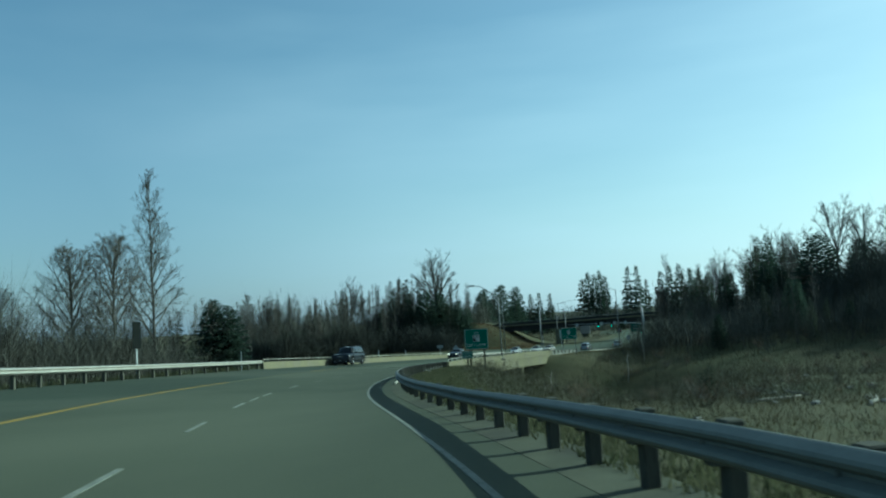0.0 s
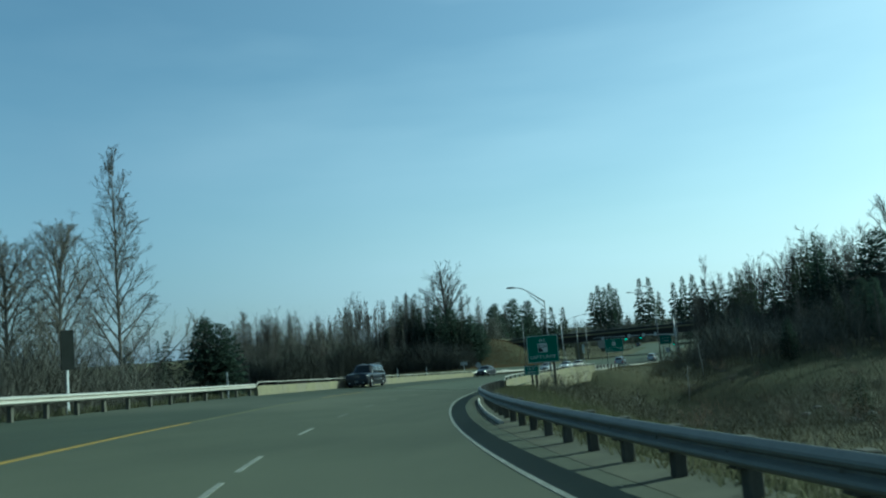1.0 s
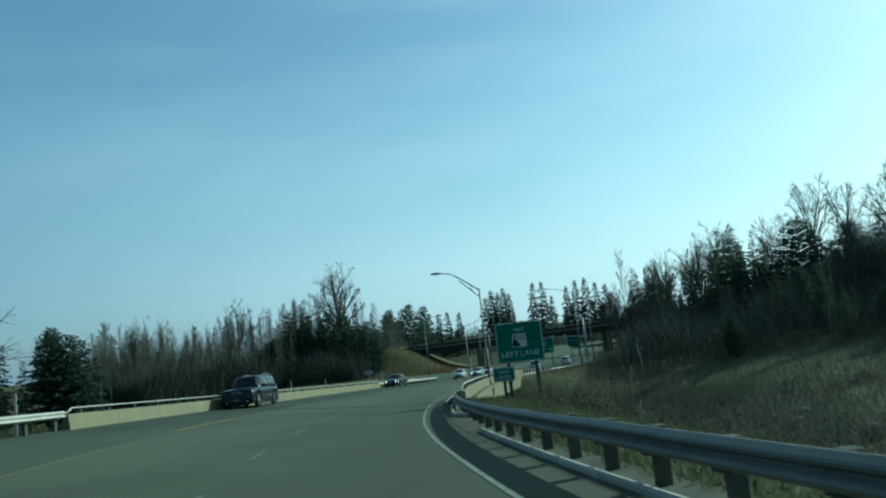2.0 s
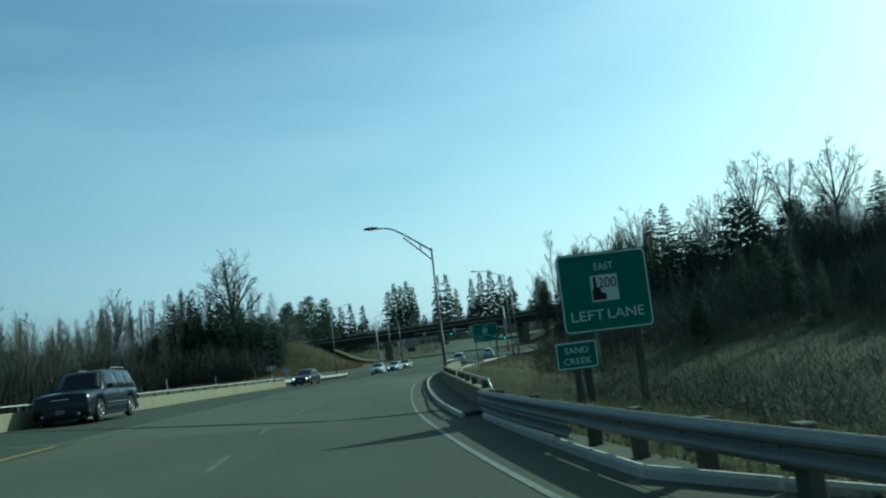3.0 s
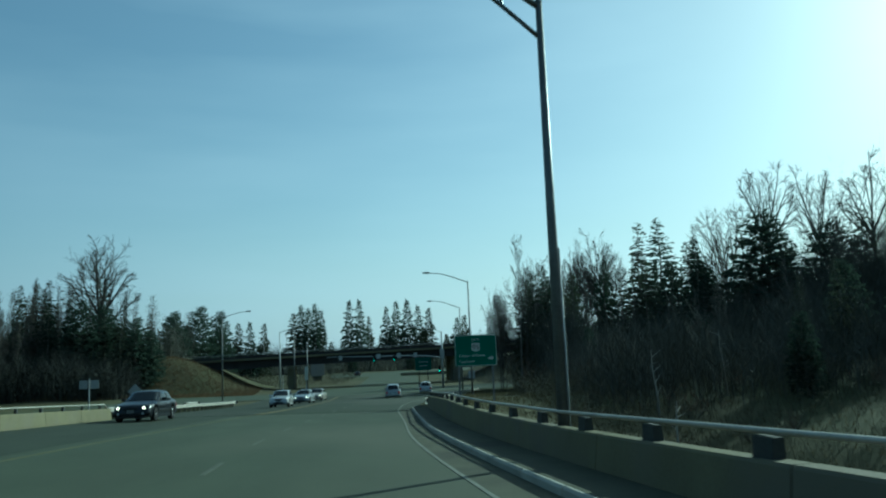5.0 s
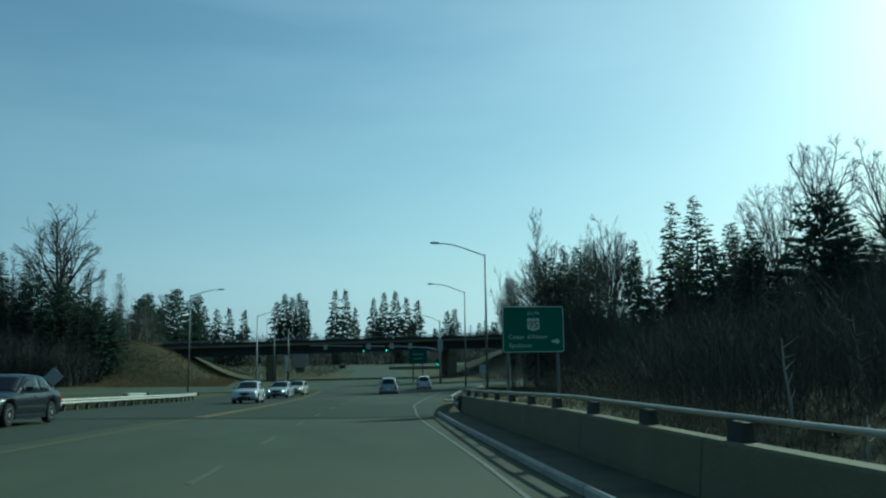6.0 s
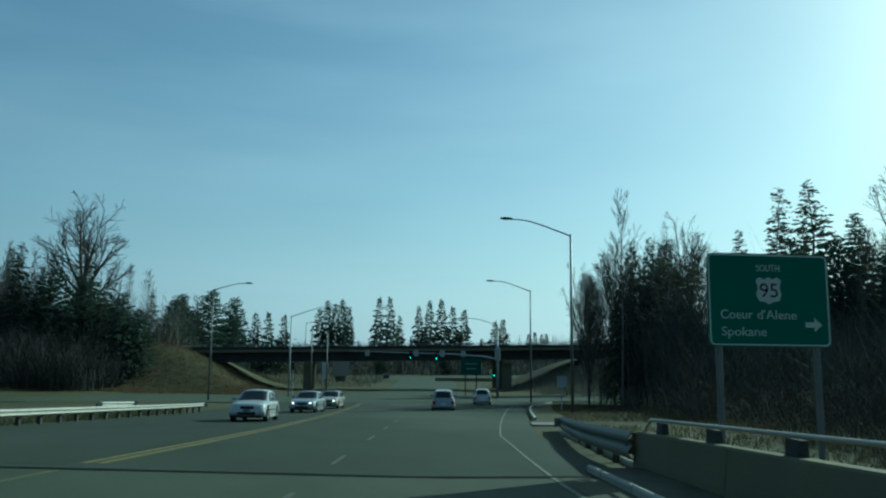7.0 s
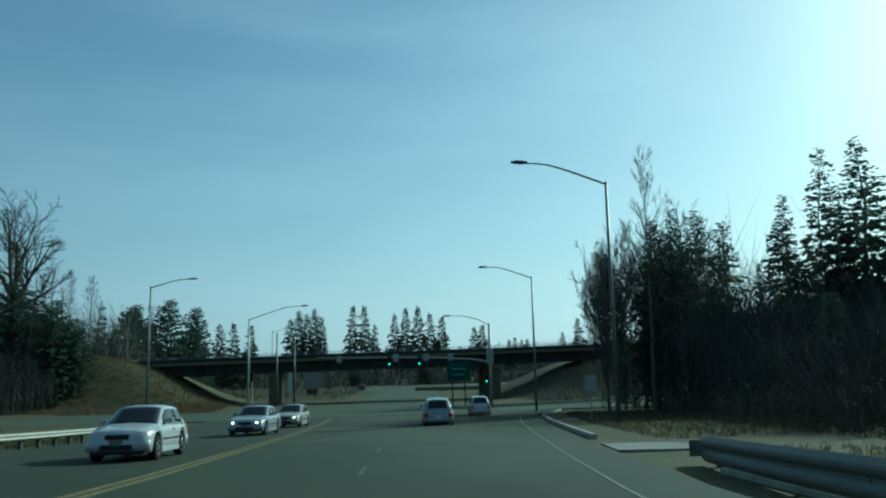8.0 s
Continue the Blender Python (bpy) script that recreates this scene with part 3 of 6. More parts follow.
def parapet(y0, y1, offset, side, label, lift=lambda y: 0.0):
    """Concrete parapet with a round steel rail on short posts. side: +1 if the road lies to its left."""
    t = thing("bridge_parapet", label, "parapet", pose(*beside(y0, offset(y0))))
    inv = t.matrix_basis.inverted()

    def moved(ob):
        ob.data.transform(inv)
        ob.parent = t
        return ob
    s = side
    out = [(0.05 * s, -0.35), (0.05 * s, 0.10), (0.0, 0.55), (-0.015 * s, 0.58), (-0.20 * s, 0.58), (-0.23 * s, 0.55), (-0.23 * s, -0.35)]
    n = int((y1 - y0) / 4.0)
    for i in range(n):
        a, c = y0 + (y1 - y0) * i / n, y0 + (y1 - y0) * (i + 1) / n
        moved(sweep("wall_section", out, a + 0.012, c - 0.012, 1.0, offset, CONCRETE, lift=lift))
    posts = int((y1 - y0) / 2.3)
    for i in range(posts):
        y = y0 + 1.2 + (y1 - y0 - 2.4) * i / (posts - 1)
        p = beside(y, offset(y) - 0.13 * s, 0.56 + lift(y))
        ang = math.atan(float(np.interp(y, _y, _dx)))
        b = Build()
        b.prism([(-0.06, 0), (0.06, 0), (0.045, 0.19), (-0.045, 0.19)], -0.15 if s > 0 else -0.06, 0.15 if s > 0 else 0.06)
        b.box(-0.075, 0.075, -0.14 if s > 0 else -0.08, 0.14 if s > 0 else 0.08, -0.01, 0.018)
        ob = part("rail_post", b, DARK_STEEL)
        ob.data.transform(inv @ pose(*p, 0, 0, -math.degrees(ang)))
        ob.parent = t
    # the rail: a tube with its ends bent down to the wall
    path, m = [], int((y1 - y0) / 1.0)
    q = beside(y0 + 0.05, offset(y0) - 0.13 * s, 0.55 + lift(y0))
    path += [q]
    for i in range(m + 1):
        y = y0 + 0.55 + (y1 - y0 - 1.1) * i / m
        path.append(beside(y, offset(y) - 0.13 * s, 0.79 + lift(y)))
    path.append(beside(y1 - 0.05, offset(y1) - 0.13 * s, 0.55 + lift(y1)))
    moved(part("rail", Build().tube(path, 0.026, 8), STEEL_PALE, smooth=True))
    return t


parapet(64.4, 124.2, lambda y: -right_d(y) + 0.05 if y > 75 else -float(np.interp(y, [64.4, 75], [1.30, 1.55])), 1, "concrete bridge parapet with a steel tube rail", lift=lambda y: float(np.interp(y, [64.4, 69, 80, 92, 98, 108, 124.2], [-0.13, -0.06, -0.04, -0.05, 0.0, 0.13, 0.07])))
parapet(60.4, 121.9, lambda y: left_d(y), -1, "sunlit concrete bridge parapet with a steel tube rail")

# bridge underside: edge beams, girders, abutments and piers
b = Build()
for d0 in (-1.9, 1.8, 6.0, 10.2, 14.0):
    rings = []
    for i in range(29):
        y = 66 + 58 * i / 28
        a, c, e = beside(y, d0), beside(y, d0 + 0.45), beside(y, d0)[2]
        rings.append([(a[0], a[1], e - 1.25), (c[0], c[1], e - 1.25), (c[0], c[1], e - 0.24), (a[0], a[1], e - 0.24)])
    b.loft(rings)
under = thing("bridge_frame", "shaded concrete girders and piers under the deck", "bridge", kind="structure")
part("girders", b, CONCRETE, under)
part("slab", Build().loft([[(*beside(y, d)[:2], beside(y, d)[2] - u) for d, u in ((-2.0, 0.03), (1.9, 0.03), (left_d(y) + 0.45, 0.03), (left_d(y) + 0.45, 0.25), (1.9, 0.25), (-2.0, 0.25))] for y in np.linspace(67.3, 123.2, 40)]), CONCRETE, under)
for y in (66.6, 85.0, 104.0, 123.9):
    b = Build()
    a, c = beside(y, -1.85), beside(y, left_d(y) + 0.3)
    rings = []
    for k in (-0.4, 0.4):
        rings.append([(a[0], a[1] + k, a[2] - 0.26 if y in (66.6, 123.9) else a[2] - 1.2), (c[0], c[1] + k, c[2] - 0.26 if y in (66.6, 123.9) else c[2] - 1.2), (c[0], c[1] + k, c[2] - 7), (a[0], a[1] + k, a[2] - 7)])
    part("pier", b.loft(rings), CONCRETE, under)

# ---------------------------------------------------------------- guardrails
W_OUT = [(0.0, -0.155), (0.018, -0.145), (0.075, -0.105), (0.085, -0.08), (0.075, -0.05), (0.02, -0.012), (0.02, 0.012), (0.075, 0.05), (0.085, 0.08), (0.075, 0.105), (0.018, 0.145), (0.0, 0.155),
         (-0.022, 0.151), (-0.004, 0.143), (0.012, 0.136), (0.066, 0.102), (0.077, 0.08), (0.066, 0.055), (0.012, 0.014), (0.012, -0.014), (0.066, -0.055), (0.077, -0.08), (0.066, -0.102), (0.012, -0.138), (-0.006, -0.152)]


def guardrail(y0, y1, offset, side, spacing, label, beams=((0.52, 0.85),), post=(0.09, 0.10), mat=STEEL, post_mat=POST_WOOD, top=0.66, ends=(False, False), lift=lambda y: 0.0, deep=None):
    """W-beam on posts with spacer blocks. side: +1 if the road lies to its left."""
    t = thing("guardrail", label, "guardrail", pose(*beside(y0, offset(y0))))
    inv = t.matrix_basis.inverted()
    for h, k in beams:
        o = sweep("beam", [(d * side * 1.0, u * k + h) for d, u in W_OUT], y0, y1, 0.7, offset, mat, smooth_shade=False, lift=lift)
        o.data.transform(inv)
        o.parent = t
    if deep:   # a second beam lapped under the first
        o = sweep("lower_beam", [(d * side, u * beams[0][1] + beams[0][0] - 0.20) for d, u in W_OUT], *deep, 0.7, lambda y: offset(y) - 0.012 * side, mat, lift=lift)
        o.data.transform(inv)
        o.parent = t
    n = max(2, int(round((y1 - y0) / spacing)))
    pb = Build().box(-post[0], post[0], -post[1], post[1], -0.5, top, 0.012).mesh("post", post_mat)
    bb = Build().box(-0.05, 0.05, -post[1] * 0.9, post[1] * 0.9, -0.16, 0.10, 0.01).mesh("spacer", post_mat)
    bolt = Build().tube([(0, 0, 0), (0.03 * side * -1, 0, 0)], 0.022, 6).mesh("bolt", mat)
    for i in range(n):
        y = y0 + 0.4 + (y1 - y0 - 0.8) * i / (n - 1)
        ang = -math.degrees(math.atan(float(np.interp(y, _y, _dx)))) + random.uniform(-2, 2)
        p = beside(y, offset(y) - side * (0.10 + post[0]))
        o = part("post", pb, post_mat, t)
        o.matrix_basis = inv @ pose(p[0], p[1], p[2] + lift(y) + random.uniform(-0.02, 0.02), random.uniform(-1.2, 1.2), random.uniform(-1.2, 1.2), ang)
        p = beside(y, offset(y) - side * 0.05)
        o = part("spacer", bb, post_mat, t)
        o.matrix_basis = inv @ pose(p[0], p[1], p[2] + beams[0][0] + lift(y), 0, 0, ang)
        p = beside(y, offset(y) + side * 0.012)
        o = part("bolt", bolt, mat, t)
        o.matrix_basis = inv @ pose(p[0], p[1], p[2] + beams[0][0] + lift(y), 0, 0, ang)
    for at, on in ((y0, ends[0]), (y1, ends[1])):
        if on:   # rolled end shoe
            p = beside(at, offset(at) - side * 0.02, beams[0][0] + lift(at))
            ang = -math.degrees(math.atan(float(np.interp(at, _y, _dx))))
            bld = Build()
            arc = [(0.16 * math.sin(a), 0.16 * (1 - math.cos(a)) * -side) for a in np.linspace(0, 2.6, 9)]
            s = 1 if at == y1 else -1
            bld.loft([[(x_, s * y_, z_) for z_ in (-0.15, -0.05, 0.05, 0.15)] for y_, x_ in arc], closed=False)
            o = part("end_shoe", bld, mat, t)
            o.matrix_basis = inv @ pose(*p, 0, 0, ang)
    return t


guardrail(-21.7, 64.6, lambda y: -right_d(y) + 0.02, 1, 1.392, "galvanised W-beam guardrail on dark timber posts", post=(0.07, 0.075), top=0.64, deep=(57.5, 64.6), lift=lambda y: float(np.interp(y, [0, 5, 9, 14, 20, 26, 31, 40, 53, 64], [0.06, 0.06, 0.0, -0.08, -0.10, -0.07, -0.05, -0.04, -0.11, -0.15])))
# far-side beams take the paler steel, so their sunlit look is partly colour
guardrail(-45, 60.3, lambda y: left_d(y) + 0.1, -1, 1.9, "weathered steel guardrail on timber posts, coloured pale as if sunlit", mat=STEEL_PALE, post=(0.07, 0.08), lift=lambda y: float(np.interp(y, [20, 40, 60], [0.18, 0.12, 0.06])))
guardrail(121.7, 166.0, lambda y: left_d(y) + 0.1, -1, 1.7, "weathered steel guardrail leading off the bridge, coloured pale as if sunlit", mat=STEEL_PALE, post=(0.07, 0.08), ends=(False, True), lift=lambda y: float(np.interp(y, [122, 130, 160], [0.0, -0.10, -0.03])))
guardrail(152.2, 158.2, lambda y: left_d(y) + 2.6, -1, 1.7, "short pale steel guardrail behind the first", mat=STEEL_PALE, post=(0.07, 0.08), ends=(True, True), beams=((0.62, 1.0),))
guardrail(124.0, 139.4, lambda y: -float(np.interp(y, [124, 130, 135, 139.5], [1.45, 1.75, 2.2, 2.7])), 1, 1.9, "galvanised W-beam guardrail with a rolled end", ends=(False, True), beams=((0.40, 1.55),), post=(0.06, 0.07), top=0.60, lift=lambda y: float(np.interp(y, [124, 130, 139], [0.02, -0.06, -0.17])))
kerb_run(124.4, 138.0, lambda y: -float(np.interp(y, [124, 127, 137.4], [1.75, 1.9, 2.4])), 0.09, 0.03, 1.5, "low pale kerb under the short guardrail", "kerbs")
pad = sweep("pavement", [(-2.6, -0.3), (-2.6, -0.01), (0.0, 0.005), (0.0, -0.3)], 143.5, 146.5, 1.5, lambda y: -flare(y) - 1.3, PAD)
tagged(pad, "pale concrete driveway pad beside the road", "pavement", kind="structure")


# ---------------------------------------------------------------- street lamps
def lamp_head(parent, x, y, z, yaw, k=1.0):
    b = Build()
    rings = []
    for u, w, h0, h1 in ((-0.42, 0.05, -0.02, 0.03), (-0.36, 0.11, -0.05, 0.06), (-0.1, 0.17, -0.09, 0.10), (0.18, 0.16, -0.08, 0.11), (0.36, 0.09, -0.05, 0.08), (0.44, 0.05, -0.03, 0.05)):
        rings.append([(u * k, w * k * math.cos(a), (h0 + h1) / 2 * k + (h1 - h0) / 2 * k * math.sin(a)) for a in np.linspace(0, 2 * math.pi, 10, endpoint=False)])
    head = part("lamp_head", b.loft(rings), POLE, parent, smooth=True)
    head.matrix_basis = pose(x, y, z, 0, 0, yaw)
    lens = part("lens", Build().loft([[(u * k, w * k * math.cos(a), (-0.075 - 0.04 * c) * k) for a in np.linspace(0, 2 * math.pi, 10, endpoint=False)] for u, w, c in ((0.0, 0.12, 0.0), (0.0, 0.06, 1.0))]), LENS, head)
    return head


def street_lamp(foot, top_z, head, label, truss=False, r=0.10, mat=POLE):
    """A tapered pole with an arm that rises to the lamp head. head: its place in the world."""
    t = thing("street_lamp", label, "street lamp", pose(*foot), group="street lamps")
    h = top_z - foot[2]
    part("pole", Build().tube([(0, 0, 0), (0, 0, h * 0.5), (0, 0, h)], [r, r * 0.82, r * 0.62], 10), mat, t, smooth=True)
    part("base", Build().box(-r * 2, r * 2, -r * 2, r * 2, -0.3, 0.05, 0.02), mat, t)
    hx, hy, hz = (head[i] - foot[i] for i in range(3))
    n, ux, uy = math.hypot(hx, hy), hx / math.hypot(hx, hy), hy / math.hypot(hx, hy)
    rise = hz - h
    arm = []
    for s in np.linspace(0, 1, 12):
        arm.append((ux * n * s * 0.88, uy * n * s * 0.88, h - 0.08 + (rise + 0.05) * float(np.interp(s, [0, 0.45, 0.62, 0.76, 0.9, 1.0], [0, 0.62, 0.83, 0.96, 1.0, 1.0]))))
    part("arm", Build().tube(arm, [0.055 - 0.018 * i / 11 for i in range(12)], 7), mat, t, smooth=True)
    if truss:
        low = [(ux * n * s * 0.45, uy * n * s * 0.45, h - 0.62 + (arm[5][2] - h + 0.54) * s) for s in np.linspace(0, 1, 6)]
        part("lower_arm", Build().tube(low, 0.04, 6), mat, t, smooth=True)
        part("strut", Build().tube([low[2], (low[2][0], low[2][1], low[2][2] + 0.36)], 0.03, 6), mat, t)
    part("cap", Build().tube([(0, 0, h), (0, 0, h + 0.06)], [r * 0.7, r * 0.3], 8), mat, t)
    lamp_head(t, ux * (n * 0.88 + 0.30), uy * (n * 0.88 + 0.30), hz + 0.02, math.degrees(math.atan2(uy, ux)), 1.0)
    return t


LAMP = street_lamp((-15.3, 92.15, road_z(-15.3, 92.15) + 0.15), 3.80, (-18.65, 92.65, 5.35), "tall steel street lamp with a braced arm on the bridge", truss=True, r=0.092)
part("lamp_bracket", Build().box(-0.32, 0.3, -0.28, 0.28, -0.9, -0.1, 0.03), CONCRETE, LAMP)
# added pale strip that draws the sunlit edge of the pole
part("conduit", Build().tube([(0.085, -0.06, -0.1), (0.085, -0.06, 1.2), (0.075, -0.055, 3.1)], 0.016, 6), POLE_PALE, LAMP, "pale thin strip drawn as the pole's sunlit edge", smooth=True)
street_lamp((-3.07, 161.31, land_z(-3.07, 161.31)), 5.72, (-7.6, 161.6, 6.71), "tall steel street lamp with a single curved arm", r=0.11)
street_lamp((1.87, 193.5, land_z(1.87, 193.5)), 4.97, (-2.43, 195.4, 6.1), "tall steel street lamp by the crossing", r=0.11)
street_lamp((-32.34, 200.4, land_z(-32.34, 200.4)), 4.99, (-28.44, 200.5, 5.74), "dark steel street lamp across the road", r=0.11)
street_lamp((-24.78, 216.2, land_z(-24.78, 216.2)), 3.08, (-18.2, 216.6, 4.55), "pale steel street lamp on a signal pole", r=0.13, mat=POLE_PALE)
street_lamp((-26.0, 285.0, land_z(-26.0, 285.0)), 5.5, (-19.5, 285, 6.4), "far street lamp beyond the overpass", r=0.11)


# ---------------------------------------------------------------- signs
def rounded(w, h, r, n=4):
    pts = []
    for cx, cz, a0 in ((w / 2 - r, h - r, 0), (-w / 2 + r, h - r, 90), (-w / 2 + r, r, 180), (w / 2 - r, r, 270)):
        pts += [(cx + r * math.cos(radians(a0 + 90 * i / n)), cz + r * math.sin(radians(a0 + 90 * i / n))) for i in range(n + 1)]
    return pts


def frame_ring(w, h, r, t, inset, y):
    """A thin raised border, as a closed band."""
    a, c = rounded(w - 2 * inset, h - 2 * inset, max(r - inset, 0.01)), rounded(w - 2 * inset - 2 * t, h - 2 * inset - 2 * t, max(r - inset - t, 0.008))
    n = len(a)
    v = [(x, y, z + inset) for x, z in a] + [(x, y, z + inset + t) for x, z in c] + [(x, y + 0.004, z + inset) for x, z in a] + [(x, y + 0.004, z + inset + t) for x, z in c]
    f = []
    for i in range(n):
        j = (i + 1) % n
        f += [(i, j, n + j, n + i), (i, 2 * n + i, 2 * n + j, j), (n + i, n + j, 3 * n + j, 3 * n + i)]
    return Build().add(v, f)


def panel_sign(name, label, centre, bottom, w, h, yaw, ground_z, posts, post_mat=POST_WOOD, face=SIGN_GREEN, border=True, r=0.12):
    """A road sign panel that faces -y before its turn; z = 0 is its lower edge."""
    t = thing(name, label, "road sign", pose(centre[0], centre[1], bottom, 0, 0, yaw))
    part("panel", Build().prism(rounded(w, h, r), -0.012, 0.012), face, t)
    if border:
        part("border", frame_ring(w, h, r, 0.028, 0.02, -0.0165), SIGN_WHITE, t)
    part("backing_rail", Build().box(-w / 2 + 0.1, w / 2 - 0.1, 0.013, 0.05, h * 0.22, h * 0.22 + 0.07), SIGN_BACK, t)
    part("backing_rail", Build().box(-w / 2 + 0.1, w / 2 - 0.1, 0.013, 0.05, h * 0.75, h * 0.75 + 0.07), SIGN_BACK, t)
    for x, half in posts:
        part("post", Build().box(x - half, x + half, 0.051, 0.051 + 2 * half, ground_z - bottom - 0.4, h * 0.9, 0.01), post_mat, t)
    return t


S1 = panel_sign("guide_sign", "green guide sign with a white state route marker and lane words", (-12.73, 64.3), -1.1, 1.93, 1.66, 2.0, land_z(-12.7, 64.3), ((-0.55, 0.07), (0.6, 0.07)))
lettering("word", "EAST", 0.15, SIGN_WHITE, S1, 0.03, 1.28, -0.0165, 0.40)
lettering("word", "LEFT", 0.21, SIGN_WHITE, S1, -0.43, 0.25, -0.0165, 0.70)
lettering("word", "LANE", 0.21, SIGN_WHITE, S1, 0.39, 0.25, -0.0165, 0.78)
mk = part("route_marker", Build().prism([(-0.29, 0.62), (0.29, 0.62), (0.29, 1.17), (-0.29, 1.17)], -0.017, -0.0125), SIGN_WHITE, S1, "white state route marker plate")
part("state_outline", Build().prism([(-0.27, 0.65), (0.02, 0.65), (0.02, 0.78), (-0.06, 0.80), (-0.10, 0.90), (-0.16, 0.93), (-0.17, 1.14), (-0.23, 1.14), (-0.23, 0.93), (-0.27, 0.86)], -0.021, -0.0175), SIGN_BLACK, mk)
lettering("number", "200", 0.22, SIGN_BLACK, mk, 0.07, 0.90, -0.0215, 0.38)

S1B = panel_sign("creek_name_sign", "small green name sign with white border below the guide sign", (-13.52, 64.18), -1.81, 0.90, 0.58, 3.0, land_z(-13.5, 64.2), ((0.0, 0.06),), r=0.05)
lettering("word", "SAND", 0.13, SIGN_WHITE, S1B, 0.0, 0.33, -0.0165, 0.50)
lettering("word", "CREEK", 0.13, SIGN_WHITE, S1B, 0.0, 0.11, -0.0165, 0.60)

S2 = panel_sign("guide_sign", "green guide sign with a white numbered shield, town names and arrow", (-10.0, 124.65), -2.53, 2.42, 1.76, -1.0, land_z(-10.0, 124.6), ((-0.98, 0.05), (0.96, 0.05)), post_mat=POLE)
lettering("word", "SOUTH", 0.13, SIGN_WHITE, S2, 0.0, 1.42, -0.0165, 0.46)
lettering("word", "Coeur", 0.17, SIGN_WHITE, S2, -0.655, 0.52, -0.0165, 0.63)
lettering("word", "d'Alene", 0.17, SIGN_WHITE, S2, 0.14, 0.52, -0.0165, 0.78)
lettering("word", "Spokane", 0.17, SIGN_WHITE, S2, -0.52, 0.20, -0.0165, 0.88)
part("arrow", Build().prism([(0.70, 0.37), (0.88, 0.37), (0.88, 0.29), (1.04, 0.42), (0.88, 0.55), (0.88, 0.47), (0.70, 0.47)], -0.0165, -0.0125), SIGN_WHITE, S2)
shield = [(-0.25, 0.98), (-0.20, 0.86), (-0.08, 0.84), (0.0, 0.80), (0.08, 0.84), (0.20, 0.86), (0.25, 0.98), (0.215, 1.12), (0.25, 1.25), (0.18, 1.31), (0.08, 1.27), (0.0, 1.31), (-0.08, 1.27), (-0.18, 1.31), (-0.25, 1.25), (-0.215, 1.12)]
mk = part("route_marker", Build().prism(shield, -0.017, -0.0125), SIGN_WHITE, S2, "white shield-shaped route marker")
lettering("number", "95", 0.27, SIGN_BLACK, mk, 0.0, 0.93, -0.0175, 0.36)

# small signs by the crossing and across the road
T = thing("road_sign", "small pale square sign on a thin post", "road sign", pose(-1.4, 169.8, land_z(-1.4, 169.8)))
part("panel", Build().prism(rounded(0.75, 0.85, 0.05), -0.01, 0.01), POLE_PALE, T).matrix_basis = pose(0, 0, 1.75)
part("post", Build().box(-0.03, 0.03, 0.011, 0.06, -0.3, 2.5), POLE_PALE, T)
T = thing("road_sign", "two small sign backs side by side on one post", "road sign", pose(-30.9, 125.4, land_z(-30.9, 125.4)))
h = -2.26 - land_z(-30.9, 125.4)
for x in (-0.28, 0.28):
    part("panel", Build().prism(rounded(0.42, 0.45, 0.04), -0.01, 0.01), SIGN_BACK, T).matrix_basis = pose(x, 0, h - 0.6)
part("post", Build().box(-0.03, 0.03, 0.011, 0.06, -0.3, h - 0.05), POLE_PALE, T)
T = thing("warning_sign", "diamond-shaped sign seen from its grey back", "road sign", pose(-33.1, 146.8, land_z(-33.1, 146.8)))
h = -3.68 - land_z(-33.1, 146.8)
part("panel", Build().prism(rounded(0.8, 0.8, 0.06), -0.01, 0.01), SIGN_BACK, T).matrix_basis = pose(-0.283, 0, h - 0.283, 0, 45, 0)
part("post", Build().box(-0.03, 0.03, 0.011, 0.06, -0.3, h + 0.4), POLE_PALE, T)
T = thing("narrow_sign", "dark back of a narrow sign on one pale post", "road sign", pose(-31.4, 45.5, land_z(-31.4, 45.5), 0, 0, 70))
h = 2.5 - land_z(-31.4, 45.5)
part("panel", Build().prism(rounded(0.62, 1.75, 0.05), -0.015, 0.015), DARK_BACK, T).matrix_basis = pose(0, 0, h - 1.75)
part("post", Build().box(-0.05, 0.05, 0.016, 0.10, -0.4, h - 0.1), POLE_PALE, T)
for x, y in ((-30.9, 58.5), (-33.0, 100.0), (-33.4, 114.0), (-31.6, 139.0)):
    T = thing("marker_post", "thin pale delineator post beyond the barrier", "marker post", pose(x, y, land_z(x, y)), group="marker posts")
    hh = road_z(x + 2, y) + 1.55 - land_z(x, y)
    part("stake", Build().box(-0.05, 0.05, -0.02, 0.02, -0.3, hh, 0.01), POLE_PALE, T)
    part("reflector", Build().tube([(0, -0.021, hh - 0.12), (0, -0.03, hh - 0.12)], 0.035, 10), SIGN_WHITE, T)


# ---------------------------------------------------------------- signals at the crossing
def signal_head(parent, x, y, z, lit=True):
    h = part("signal_head", Build().box(-0.17, 0.17, -0.10, 0.10, -0.52, 0.52, 0.02), TRIM, parent)
    h.matrix_basis = pose(x, y, z)
    for k, zz in enumerate((0.34, 0.0, -0.34)):
        part("signal_lens", Build().tube([(0, -0.101, zz), (0, -0.115, zz)], 0.085, 12), GREEN_LAMP if (lit and k == 2) else TRIM, h, "lit green lens" if k == 2 else "dark lens")
        part("visor", Build().loft([[(0.13 * math.cos(a), yy, zz + 0.13 * math.sin(a)) for a in np.linspace(-0.4, math.pi + 0.4, 9)] for yy in (-0.1, -0.3)], closed=False), TRIM, h)
    return h


